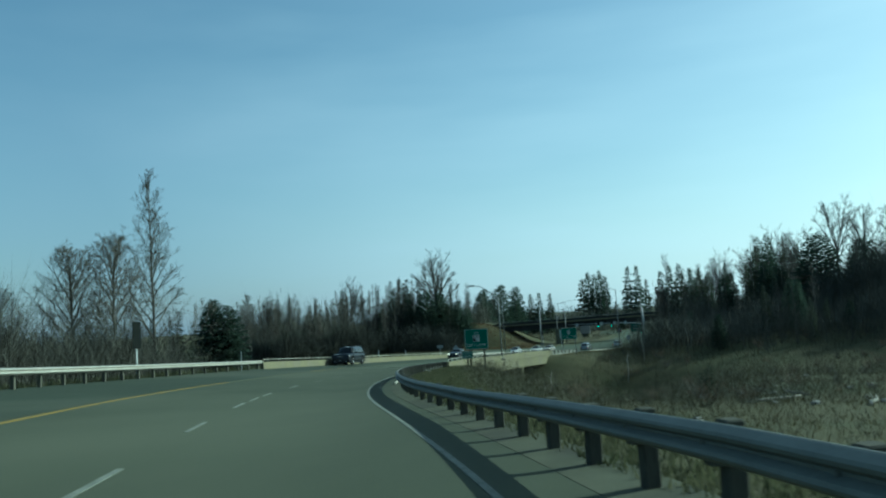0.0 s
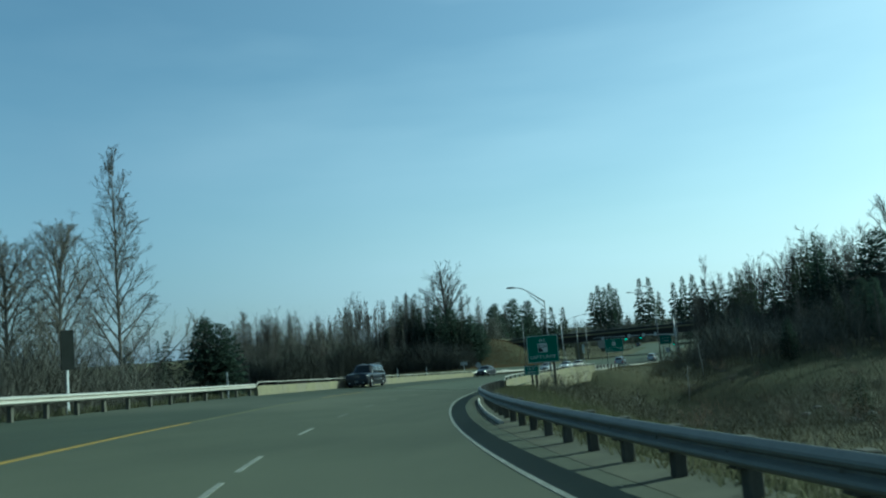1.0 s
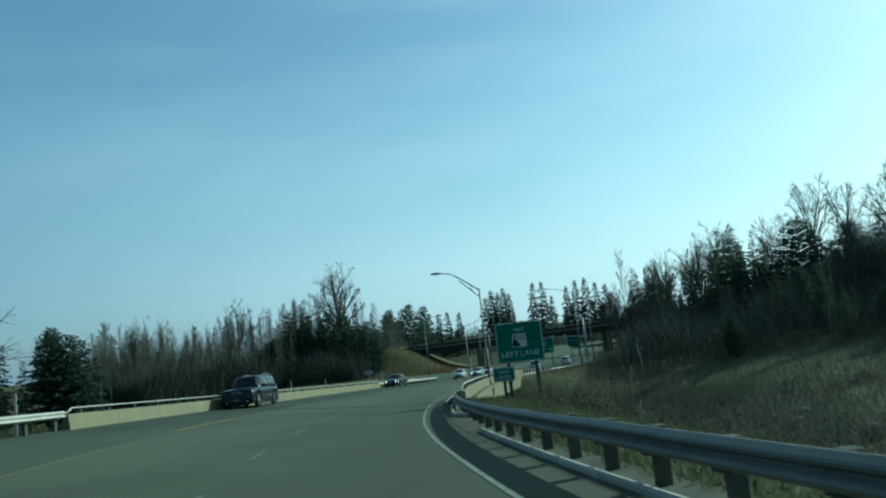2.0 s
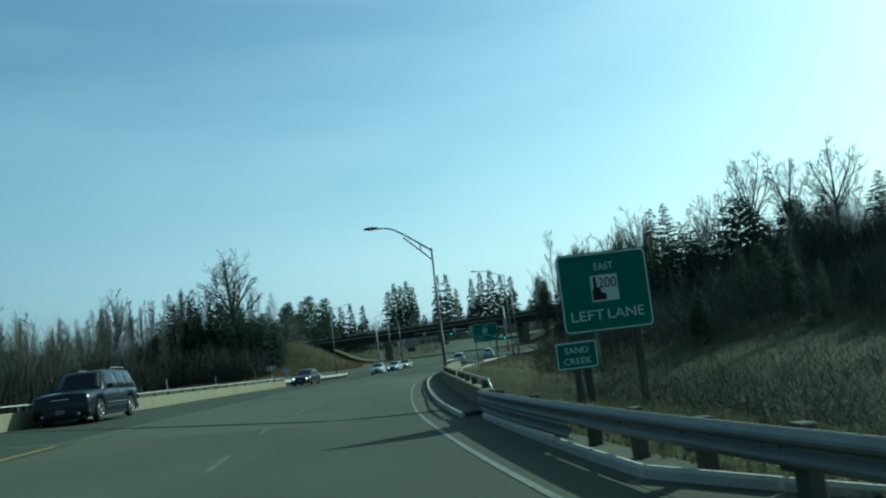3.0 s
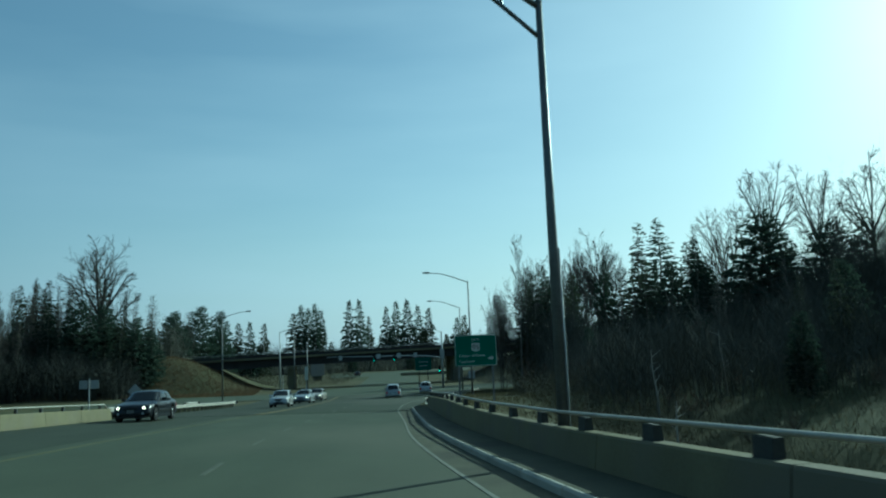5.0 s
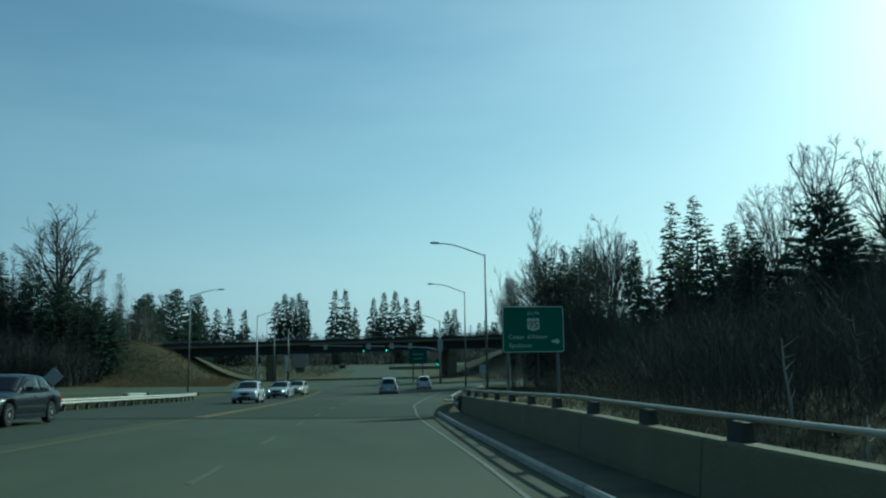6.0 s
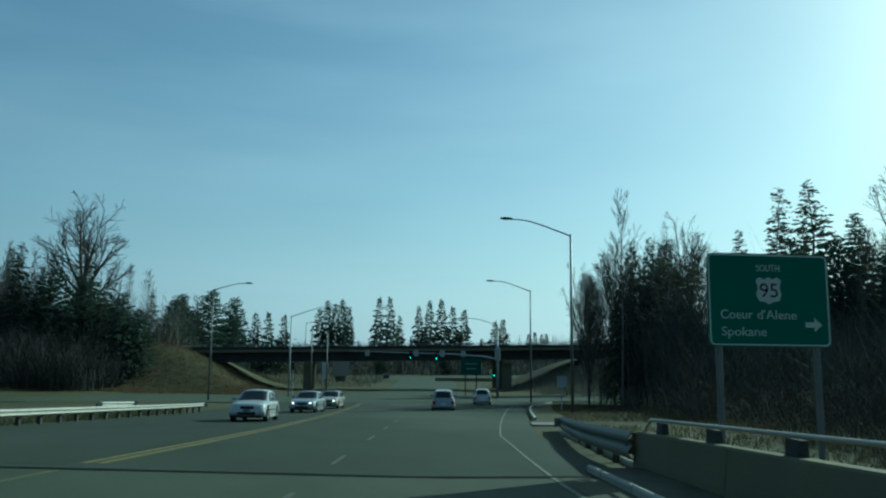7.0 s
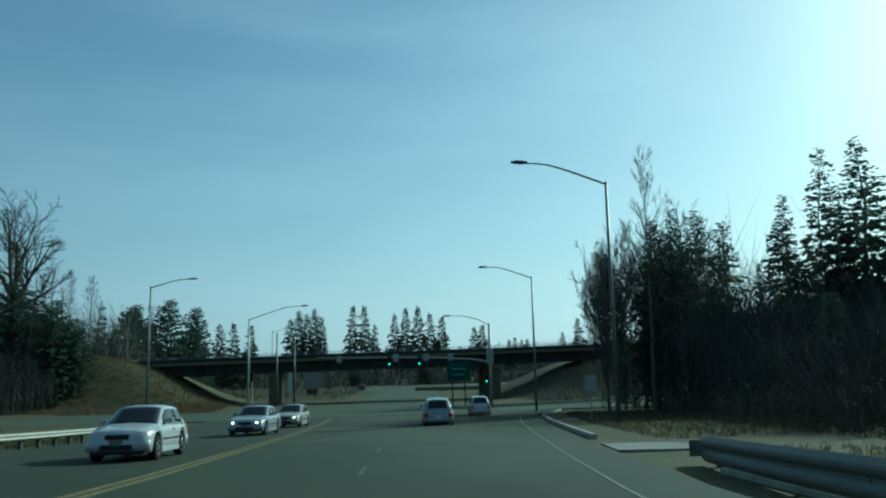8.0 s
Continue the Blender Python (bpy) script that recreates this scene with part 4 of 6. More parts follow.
GZ = land_z(2.4, 214.5)
T = thing("traffic_signal", "pale steel signal mast with a long arm and green lights", "traffic light", pose(2.4, 214.5, GZ))
part("pole", Build().tube([(0, 0, -0.2), (0, 0, 5), (0, 0, 2.2 - GZ)], [0.19, 0.17, 0.13], 10), POLE_PALE, T, smooth=True)
arm_z = -1.75 - GZ
part("mast_arm", Build().tube([(0, 0, arm_z - 0.5), (-2, 0, arm_z - 0.15), (-6, 0, arm_z + 0.1), (-19.5, 0, arm_z + 0.35)], [0.12, 0.11, 0.09, 0.05], 8), POLE_PALE, T, smooth=True)
part("lamp_arm", Build().tube([(0, 0, 2.0 - GZ), (-1.4, 0, 2.7 - GZ), (-3.0, 0, 3.05 - GZ), (-4.6, 0, 3.1 - GZ)], [0.06, 0.05, 0.045, 0.04], 7), POLE_PALE, T, smooth=True)
lamp_head(T, -4.9, 0, 3.1 - GZ, 180)
for x in (-11.6, -8.2):
    signal_head(T, x, -0.22, arm_z - 0.15)
signal_head(T, -0.55, -0.3, arm_z - 2.3)
for x, s in ((-10.85, 0.62), (-7.4, 0.62), (-17.2, 0.55), (-4.6, 0.6)):
    part("lane_sign", Build().prism(rounded(s, s * 1.35, 0.04), -0.012, 0.012), POLE_PALE, T, "pale sign plate on the arm").matrix_basis = pose(x, -0.12, arm_z - 0.25)
part("control_box", Build().box(-0.35, 0.35, -0.25, 0.25, 4.9, 6.6, 0.03), POLE_PALE, T, "grey box on the mast")
GS = panel_sign("guide_sign", "dark green guide sign by the far side of the crossing", (0.4, 224.0), -4.4, 2.9, 2.3, 0, land_z(0.4, 224.0), ((-0.8, 0.08), (0.8, 0.08)), face=SIGN_DARK, border=False)
for zz, ww in ((1.45, 0.9), (0.75, 0.75)):
    part("legend_bar", Build().prism([(-ww, zz), (ww, zz), (ww, zz + 0.12), (-ww, zz + 0.12)], -0.0165, -0.0125), SIGN_BACK, GS)
LZ = land_z(-24.78, 216.2)
T = thing("traffic_signal", "dark signal head on a short pale post", "traffic light", pose(-24.3, 215.6, LZ))
part("post", Build().tube([(0, 0, -0.2), (0, 0, 4.6)], 0.07, 8), POLE_PALE, T)
signal_head(T, 0.0, -0.2, 4.0, lit=False)
for x, y, top in ((-23.2, 246.8, 3.1), (-20.6, 247.5, 1.9)):
    T = thing("tall_post", "tall pale utility post by the overpass", "post", pose(x, y, land_z(x, y)), group="tall posts")
    part("pole", Build().tube([(0, 0, -0.3), (0, 0, top - land_z(x, y))], [0.15, 0.11], 9), POLE, T, smooth=True)
    part("cap", Build().tube([(0, 0, top - land_z(x, y)), (0, 0, top - land_z(x, y) + 0.15)], [0.17, 0.05], 9), POLE_PALE, T)
T = thing("sign_board", "narrow white board on posts by the far road", "road sign", pose(-20.6, 228.0, land_z(-20.6, 228.0)))
part("panel", Build().prism(rounded(0.55, 2.4, 0.04), -0.015, 0.015), SIGN_WHITE, T).matrix_basis = pose(0, 0, 2.2)
part("post", Build().box(-0.05, 0.05, 0.016, 0.1, -0.3, 4.5), POLE_PALE, T)


# ---------------------------------------------------------------- the overpass
def overpass():
    t = thing("overpass", "dark steel girder overpass on sloped banks", "bridge", pose(0, 262, 0))
    top = lambda x: -0.15 + 0.02 * x if x > -50 else -1.15
    xs = np.linspace(-52, 60, 40)
    part("deck", Build().loft([[(x, -6.2, top(x) - 0.45), (x, -6.2, top(x)), (x, 6.2, top(x)), (x, 6.2, top(x) - 0.45)] for x in xs]), CONCRETE, t)
    for y in (-5.2, -1.8, 1.8, 5.2):
        part("girder", Build().loft([[(x, y + a, top(x) - u) for a, u in ((-0.25, 0.46), (0.25, 0.46), (0.25, 0.52), (0.03, 0.54), (0.03, 2.05), (0.25, 2.07), (0.25, 2.15), (-0.25, 2.15), (-0.25, 2.07), (-0.03, 2.05), (-0.03, 0.54), (-0.25, 0.52))] for x in xs]), GIRDER, t)
    for x in np.arange(-46, 40, 3.6):
        part("stiffener", Build().box(x - 0.02, x + 0.02, -5.45, -5.24, top(x) - 2.05, top(x) - 0.5), GIRDER, t)
    for y in (-6.0, 6.0):
        part("edge_wall", Build().loft([[(x, y - 0.14, top(x)), (x, y - 0.14, top(x) + 0.55), (x, y + 0.14, top(x) + 0.55), (x, y + 0.14, top(x))] for x in xs]), GIRDER, t)
        part("rail", Build().tube([(x, y, top(x) + 0.95) for x in xs], 0.05, 6), POLE, t)
        for x in np.arange(-50, 60, 2.6):
            part("rail_post", Build().box(x - 0.05, x + 0.05, y - 0.05, y + 0.05, top(x) + 0.5, top(x) + 0.95), POLE, t)
    for x in (-24.0, 12.5):
        for y in (-4.5, 0.0, 4.5):
            part("pier", Build().box(x - 0.9, x + 0.9, y - 0.6, y + 0.6, -9.5, top(x) - 2.16, 0.05), CONCRETE, t)
        part("pier_cap", Build().box(x - 0.8, x + 0.8, -6.0, 6.0, top(x) - 2.9, top(x) - 2.155, 0.05), CONCRETE, t)
    # paved slopes under the ends, coloured dark for the shade below the deck
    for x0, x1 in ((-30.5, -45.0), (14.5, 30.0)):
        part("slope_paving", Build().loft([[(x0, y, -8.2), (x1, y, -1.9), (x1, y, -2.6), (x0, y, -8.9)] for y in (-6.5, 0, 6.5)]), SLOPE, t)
    part("lamp", Build().box(-41.4, -41.0, -6.6, -6.3, -2.7, -2.3, 0.05), SIGN_WHITE, t, "small pale lamp at the bridge end")


overpass()
T = thing("barrier", "pale concrete barrier beyond the overpass", "barrier", pose(12, 316.5, base_z(12, 316.5)))
part("wall", Build().loft([[(x, 0.06 * x, u) if k < 2 else (x, 0.06 * x + 0.3, u) for k, u in enumerate((-0.3, 0.8, 0.8, -0.3))] for x in np.linspace(-6, 16, 9)]), CONCRETE, T)
T = thing("abutment", "pale concrete block wall under the overpass", "wall", pose(-18.3, 308.0, land_z(-18.3, 308.0)))
part("wall", Build().box(-1.9, 1.9, -0.5, 0.5, 1.3, 5.3, 0.04), STONE, T, "pale wall block")
part("footing", Build().box(-1.2, 1.2, -0.6, 0.6, -0.3, 1.29, 0.04), APRON, T)


# ---------------------------------------------------------------- trees
def twig(b, rng, p, q, w):
    """A thin pointed twig from p to q."""
    d = q - p
    c = d.cross(Vector((rng.uniform(-1, 1), rng.uniform(-1, 1), rng.uniform(-1, 1))))
    c = c.normalized() * w if c.length > 1e-6 else Vector((w, 0, 0))
    b.add([p - c, p + c, q], [(0, 1, 2)])


def shoot(b, rng, start, way, length, r, kids, up, spread, fine, head=None, depth=0):
    """A bent, tapering branch that divides until it ends in twigs. head: height and radii of the rounded crown that holds it."""
    way = way.normalized()
    if depth == len(kids):
        twig(b, rng, start, start + (way + Vector((0, 0, up))).normalized() * length, fine)
        return
    n = (4, 3, 2, 2)[depth]
    pts, q, ways = [start], way, []
    for _ in range(n):
        q = (q + Vector((rng.uniform(-1, 1), rng.uniform(-1, 1), rng.uniform(-0.7, 0.7))) * 0.13 + Vector((0, 0, up))).normalized()
        ways.append(q)
        pts.append(pts[-1] + q * (length / n))
        if head and (pts[-1].x ** 2 + pts[-1].y ** 2) / head[1] ** 2 + ((pts[-1].z - head[0]) / head[2]) ** 2 > 1 and pts[-1].z > head[0] * 0.7:
            break
    n = len(pts) - 1
    b.tube(pts, [max(fine, r * (1 - 0.8 * i / n)) for i in range(n + 1)], (5, 3, 3, 3)[depth], cap=False)
    for k in range(kids[depth]):
        s = 0.22 + 0.78 * (k + rng.random()) / kids[depth]
        i = min(n - 1, int(s * n))
        at, q = pts[i].lerp(pts[i + 1], s * n - i), ways[i]
        out = Vector((rng.uniform(-1, 1), rng.uniform(-1, 1), rng.uniform(-0.5, 0.6)))
        out = (out - q * out.dot(q)).normalized()
        a = radians(rng.uniform(*spread))
        shoot(b, rng, at, q * math.cos(a) + out * math.sin(a), length * rng.uniform(0.7, 1.15) * (0.64 - 0.30 * s), r * (0.62 - 0.25 * s), kids, up, spread, fine, head, depth + 1)


# trunk share, girth, limbs, where they begin and end on the trunk, lean in degrees low and high, length low and high, bend up, forks, spread, twig
HABITS = {
    "leader": (1.0, 0.0085, 50, 0.17, 0.985, (58, 26), (0.25, 0.05), 0.07, (7, 6, 7), (28, 62), 0.006),
    "oval": (0.84, 0.0100, 30, 0.26, 0.98, (50, 14), (0.40, 0.24), 0.06, (8, 6, 7), (26, 60), 0.006),
    "lone": (0.40, 0.024, 11, 0.66, 1.0, (74, 8), (0.60, 0.62), 0.06, (6, 6, 5), (26, 58), 0.022),
    "crowned": (0.64, 0.0140, 11, 0.78, 1.0, (60, 8), (0.38, 0.44), 0.05, (6, 5, 6), (24, 54), 0.014),
    "spreading": (0.50, 0.016, 14, 0.55, 1.0, (64, 10), (0.48, 0.52), 0.05, (7, 6, 5), (25, 60), 0.016),
    "vase": (0.36, 0.015, 24, 0.35, 1.0, (36, 4), (0.66, 0.72), 0.03, (8, 6, 5), (18, 42), 0.014),
    "upright": (0.97, 0.0085, 24, 0.24, 0.98, (46, 20), (0.28, 0.10), 0.09, (7, 7), (20, 48), 0.014),
    "pole": (0.97, 0.0075, 22, 0.30, 0.985, (36, 14), (0.20, 0.08), 0.08, (6, 7), (18, 44), 0.014),
}


# middle, half width and half height of the rounded heads, as shares of the height
HEADS = {"lone": (0.67, 0.29, 0.32), "crowned": (0.78, 0.19, 0.20), "oval": (0.62, 0.20, 0.36), "vase": (0.62, 0.25, 0.36), "spreading": (0.66, 0.34, 0.32)}


def bare_tree(name, label, seed, h, habit, bark=BARK, crown=TWIG):
    """A leafless tree of one habit."""
    rng = random.Random(seed)
    t = thing(name, label, "tree", pose(0, 0, -500))
    tb, cb = Build(), Build()
    share, girth, limbs, low, high, lean, reach, up, kids, spread, fine = HABITS[habit]
    head = tuple(h * v for v in HEADS[habit]) if habit in HEADS else None
    pts, drift = [], Vector((0, 0, 0))
    for i in range(11):
        drift += Vector((rng.uniform(-1, 1), rng.uniform(-1, 1), 0)) * h * 0.0028
        pts.append(drift + Vector((0, 0, h * share * i / 10 - (0.4 if i == 0 else 0.0))))
    tb.tube(pts, [max(0.02, h * girth * (1 - (0.92 if share > 0.9 else 0.5) * i / 10)) for i in range(11)], 8, cap=False)
    for k in range(limbs):
        f = (k + rng.random()) / limbs
        s = low + (high - low) * f
        i = min(9, int(s * 10))
        a = k * 2.4 + rng.uniform(-0.6, 0.6)
        tilt = radians((lean[0] + (lean[1] - lean[0]) * f) * rng.uniform(0.75, 1.2))
        full = 1.0 if habit not in ("leader", "oval", "upright", "pole") else min(1.0, 0.55 + 2.2 * f)
        long = h * (reach[0] + (reach[1] - reach[0]) * f ** 1.2) * rng.uniform(0.68, 1.12) * full
        thick = h * girth * (0.42 if share > 0.9 else 0.50) * (1 - 0.55 * f if share > 0.9 else 1.0) * rng.uniform(0.7, 1.1)
        shoot(cb, rng, pts[i].lerp(pts[i + 1], s * 10 - i), Vector((math.cos(a) * math.sin(tilt), math.sin(a) * math.sin(tilt), math.cos(tilt))), long, thick, kids, up, spread, fine, head)
    if habit == "leader":   # two long low limbs
        for s, way in ((0.24, Vector((1, 0.1, 0.62))), (0.30, Vector((-0.8, 0.3, 0.95)))):
            shoot(cb, rng, pts[int(s * 10)], way, h * 0.33, h * 0.0042, kids, 0.02, spread, fine)
    part("trunk", tb, bark, t, smooth=True, fix=False)
    part("crown", cb, crown, t, fix=False)
    return t


# bare foot, reach, taper, step between whorls, branches in each, rise low and high, droop, leaf length, leaves per metre, raggedness
EVERGREENS = {
    "spruce": (0.05, 0.185, 0.78, 0.36, 6, (-0.30, 0.55), 0.26, 0.56, 4.9, 0.34),
    "ragged": (0.10, 0.150, 0.62, 0.42, 5, (-0.25, 0.50), 0.34, 0.62, 4.9, 0.55),
    "far": (0.08, 0.170, 0.66, 0.62, 6, (-0.20, 0.50), 0.22, 1.15, 2.6, 0.70),
    "column": (0.04, 0.105, 0.38, 0.50, 6, (0.00, 0.60), 0.18, 1.05, 2.8, 0.45),
    "dome": (0.02, 0.215, 0.55, 0.42, 8, (0.10, 0.80), 0.20, 0.72, 4.0, 0.16),
}


def conifer(name, label, seed, h, habit, mat=NEEDLE):
    """An evergreen of whorled, drooping branches hung with pointed sprays."""
    rng = random.Random(seed)
    t = thing(name, label, "tree", pose(0, 0, -500))
    tb, cb = Build(), Build()
    foot, reach, taper, step, many, rise, droop, leaf, per, rag = EVERGREENS[habit]
    pts = [Vector((rng.uniform(-0.05, 0.05) * i, rng.uniform(-0.05, 0.05) * i, h * i / 7 - (0.4 if i == 0 else 0.0))) for i in range(8)]
    tb.tube(pts, [max(0.015, h * 0.0115 * (1 - 0.97 * i / 7)) for i in range(8)], 7, cap=False)
    z = h * foot
    while z < h * 0.99:
        s, u = z / h, 1 - z / h
        i = min(6, int(s * 7))
        base = pts[i].lerp(pts[i + 1], s * 7 - i)
        wide = h * reach * (u ** taper if habit != "dome" else (1 - s ** 2.2) ** taper) * min(1.0, 0.62 + 3.0 * (s - foot)) + 0.14
        spin = rng.uniform(0, 6.3)
        for j in range(many):
            a = spin + 2 * math.pi * (j + rng.uniform(-0.3, 0.3)) / many
            lobe = 1 + rag * noise.noise(Vector((math.cos(a) * 1.1, math.sin(a) * 1.1, z * 0.42 + seed)))
            long = wide * max(0.25, lobe) * rng.uniform(0.78, 1.08)
            way = Vector((math.cos(a), math.sin(a), rise[0] + (rise[1] - rise[0]) * s + rng.uniform(-0.12, 0.12))).normalized()
            side = Vector((-math.sin(a), math.cos(a), 0))
            at = base + Vector((0, 0, rng.uniform(-0.9, 0.9) * step))
            twig(tb, rng, at, at + way * long * 0.9 + Vector((0, 0, -droop * long * 0.7)), 0.02)
            count = max(3, int(long * per))
            for k in range(count):
                f = 0.10 + 0.92 * (k + rng.random()) / count
                p = at + way * long * f + Vector((0, 0, -droop * long * f * f))
                g = leaf * rng.uniform(0.6, 1.25) * min(1.0, 0.42 + 1.3 * u)
                d = (way * rng.uniform(0.3, 0.9) + side * rng.uniform(-0.95, 0.95) + Vector((0, 0, rng.uniform(-0.75, 0.12)))).normalized()
                c = d.cross(Vector((rng.uniform(-1, 1), rng.uniform(-1, 1), rng.uniform(-0.4, 0.4)))).normalized() * g * 0.26
                m = p + d * g * 0.42
                cb.add([p - d * g * 0.15, m - c, p + d * g, m + c], [(0, 1, 2, 3)])
        z += step * rng.uniform(0.7, 1.3) * (0.55 + 0.6 * min(1.0, 2.5 * u))
    part("trunk", tb, BARK, t, smooth=True, fix=False)
    part("crown", cb, mat, t, fix=False)
    return t


def shrub(name, label, seed, h, mat, stems=20):
    rng = random.Random(seed)
    t = thing(name, label, "shrub", pose(0, 0, -500))
    b, c = Build(), Build()
    for _ in range(stems):
        a, r = rng.uniform(0, 2 * math.pi), rng.uniform(0, 0.5) * h
        p = Vector((math.cos(a) * r * 0.06, math.sin(a) * r * 0.06, -0.15))
        way = Vector((math.cos(a) * rng.uniform(0.05, 0.6), math.sin(a) * rng.uniform(0.05, 0.6), 1)).normalized()
        long = h * rng.uniform(0.45, 1.0)
        mid, tip = p + way * long * 0.5 + Vector((math.cos(a) * r, math.sin(a) * r, 0)) * 0.6, p + way * long + Vector((math.cos(a) * r, math.sin(a) * r, 0)) + Vector((rng.uniform(-0.1, 0.1), rng.uniform(-0.1, 0.1), 0)) * h
        b.tube([p, mid, tip], [h * 0.006 + 0.004, h * 0.004 + 0.003, 0.005], 3, cap=False)
        for _k in range(5):
            s = rng.uniform(0.2, 0.95)
            q = p.lerp(tip, s)
            w2 = (way + Vector((rng.uniform(-1, 1), rng.uniform(-1, 1), rng.uniform(-0.2, 0.6)))).normalized()
            e = q + w2 * long * rng.uniform(0.18, 0.38)
            c.tube([q, e], [0.009, 0.005], 3, cap=False)
            for _j in range(2):
                q2 = q.lerp(e, rng.uniform(0.3, 1.0))
                w3 = (w2 + Vector((rng.uniform(-1, 1), rng.uniform(-1, 1), rng.uniform(-0.3, 0.6)))).normalized()
                c.tube([q2, q2 + w3 * long * rng.uniform(0.10, 0.22)], [0.007, 0.004], 3, cap=False)
    part("branchwork", b, BARK, t, fix=False)
    part("crown", c, mat, t, fix=False)
    return t


KINDS = {
    "lone": bare_tree("bare_tree", "large leafless tree with spreading limbs above the woods", 11, 20.0, "lone", crown=DARK_TWIG),
    "forked": bare_tree("bare_tree", "leafless tree with an oval head of rising limbs", 27, 17.0, "oval"),
    "spread": bare_tree("bare_tree", "leafless tree with many rising limbs", 12, 18.0, "spreading"),
    "crowned": bare_tree("bare_tree", "tall leafless tree with a high spreading head", 17, 20.0, "crowned", crown=DARK_TWIG),
    "vase": bare_tree("bare_tree", "leafless tree of many upright stems", 18, 16.0, "vase", crown=DARK_TWIG),
    "tall": bare_tree("bare_tree", "tall leafless tree with a straight trunk", 13, 20.0, "upright", crown=DARK_TWIG),
    "tall2": bare_tree("bare_tree", "tall leafless tree with fine twigs", 14, 18.0, "upright"),
    "birch": bare_tree("bare_tree", "tall leafless tree with a haze of fine twigs", 19, 18.0, "leader"),
    "poleA": bare_tree("bare_tree", "slender leafless tree in a thicket", 15, 17.0, "pole"),
    "poleB": bare_tree("bare_tree", "slender leafless tree in a thicket", 16, 15.0, "pole"),
    "spruceA": conifer("spruce_tree", "dark green pointed spruce tree", 21, 20.0, "spruce"),
    "spruceB": conifer("spruce_tree", "ragged olive green spruce tree", 22, 18.0, "ragged", NEEDLE_BROWN),
    "farfir": conifer("fir_tree", "dense dark far fir tree", 26, 20.0, "far"),
    "farpine": conifer("pine_tree", "dense dark far pine tree", 28, 20.0, "far", NEEDLE_BROWN),
    "cedar": conifer("cedar_tree", "dense rounded dark evergreen tree", 24, 17.0, "dome"),
    "column": conifer("fir_tree", "dense dark fir of narrow shape", 25, 22.0, "column"),
    "shrubA": shrub("shrub", "leafless russet shrub in the hollow", 31, 2.6, BRUSH),
    "shrubB": shrub("shrub", "leafless grey-brown shrub in the hollow", 32, 3.4, TWIG),
}
HEIGHT = {k: max(v.co.z for c in ob.children for v in c.data.vertices) for k, ob in KINDS.items()}
plant_rng = random.Random(5)


def plant(kind, x, y, top=None, height=None, wide=1.0, turn=None, label="", group=""):
    """Stands a tree of a kind at x, y, to reach the height top in the world or a height of its own."""
    z = land_z(x, y)
    h = height if height else top - z
    s = h / HEIGHT[kind]
    m = pose(x, y, z, 0, 0, plant_rng.uniform(0, 360) if turn is None else turn) @ Matrix.Diagonal((s * wide, s * wide, s, 1))
    ob = copy_thing(KINDS[kind], m)
    if label:
        ob["label"] = label
    if group:
        ob["group"] = group
    return ob


# across the road, near
plant("birch", -46.9, 70.9, top=18.84, wide=0.92, turn=20, label="tall leafless tree standing above the roadside brush")
plant("forked", -44.2, 60.8, top=11.8, wide=1.0, turn=80)
plant("forked", -48.4, 60.8, top=11.0, wide=1.2, turn=200)
for x, y, h, k in ((-52, 56, 11.0, "forked"), (-47, 47, 10.5, "forked"), (-55, 62, 9.0, "poleB"), (-44, 40, 9.5, "forked"), (-88.2, 141.6, 14.0, "spruceB"), (-90.8, 143, 12.5, "spruceA"), (-86, 143, 11.5, "spruceB"), (-41, 30, 9.0, "poleB"), (-58, 70, 9.5, "poleA"), (-62, 80, 10, "tall2"), (-40, 66, 4.6, "spruceB"), (-52, 74, 6.5, "spruceB"), (-60, 90, 9, "spruceA"), (-64, 96, 8, "spruceA")):
    plant(k, x, y, height=h)
# the wood across the road
rng = random.Random(8)
for i in range(175):
    s, back = 0.40 + 0.60 * rng.random(), rng.random() ** 1.3 * 30
    x, y = -112 + 54 * s - back * 0.9, 118 + 148 * s + back * 0.35
    r = rng.random()
    k = "poleA" if r < 0.42 else "poleB" if r < 0.84 else "tall2" if r < 0.93 or s < 0.6 else "spruceB" if r < 0.98 else "spruceA"
    tall = (18.0 - 2.0 * s) * rng.uniform(0.72, 1.1) * (1.0 if k != "spruceA" else 0.85)
    plant(k, x, y, height=tall, wide=rng.uniform(0.8, 1.2), group="wood across the road")
plant("lone", -62.3, 251.8, top=26.2, wide=1.0, turn=40)
plant("lone", -89.8, 245.8, top=18.8, wide=0.72, turn=150, label="leafless tree with a domed head rising over the wood")
plant("vase", -93.7, 193.4, top=13.2, wide=0.62, turn=30, label="slender leafless tree standing over the wood")
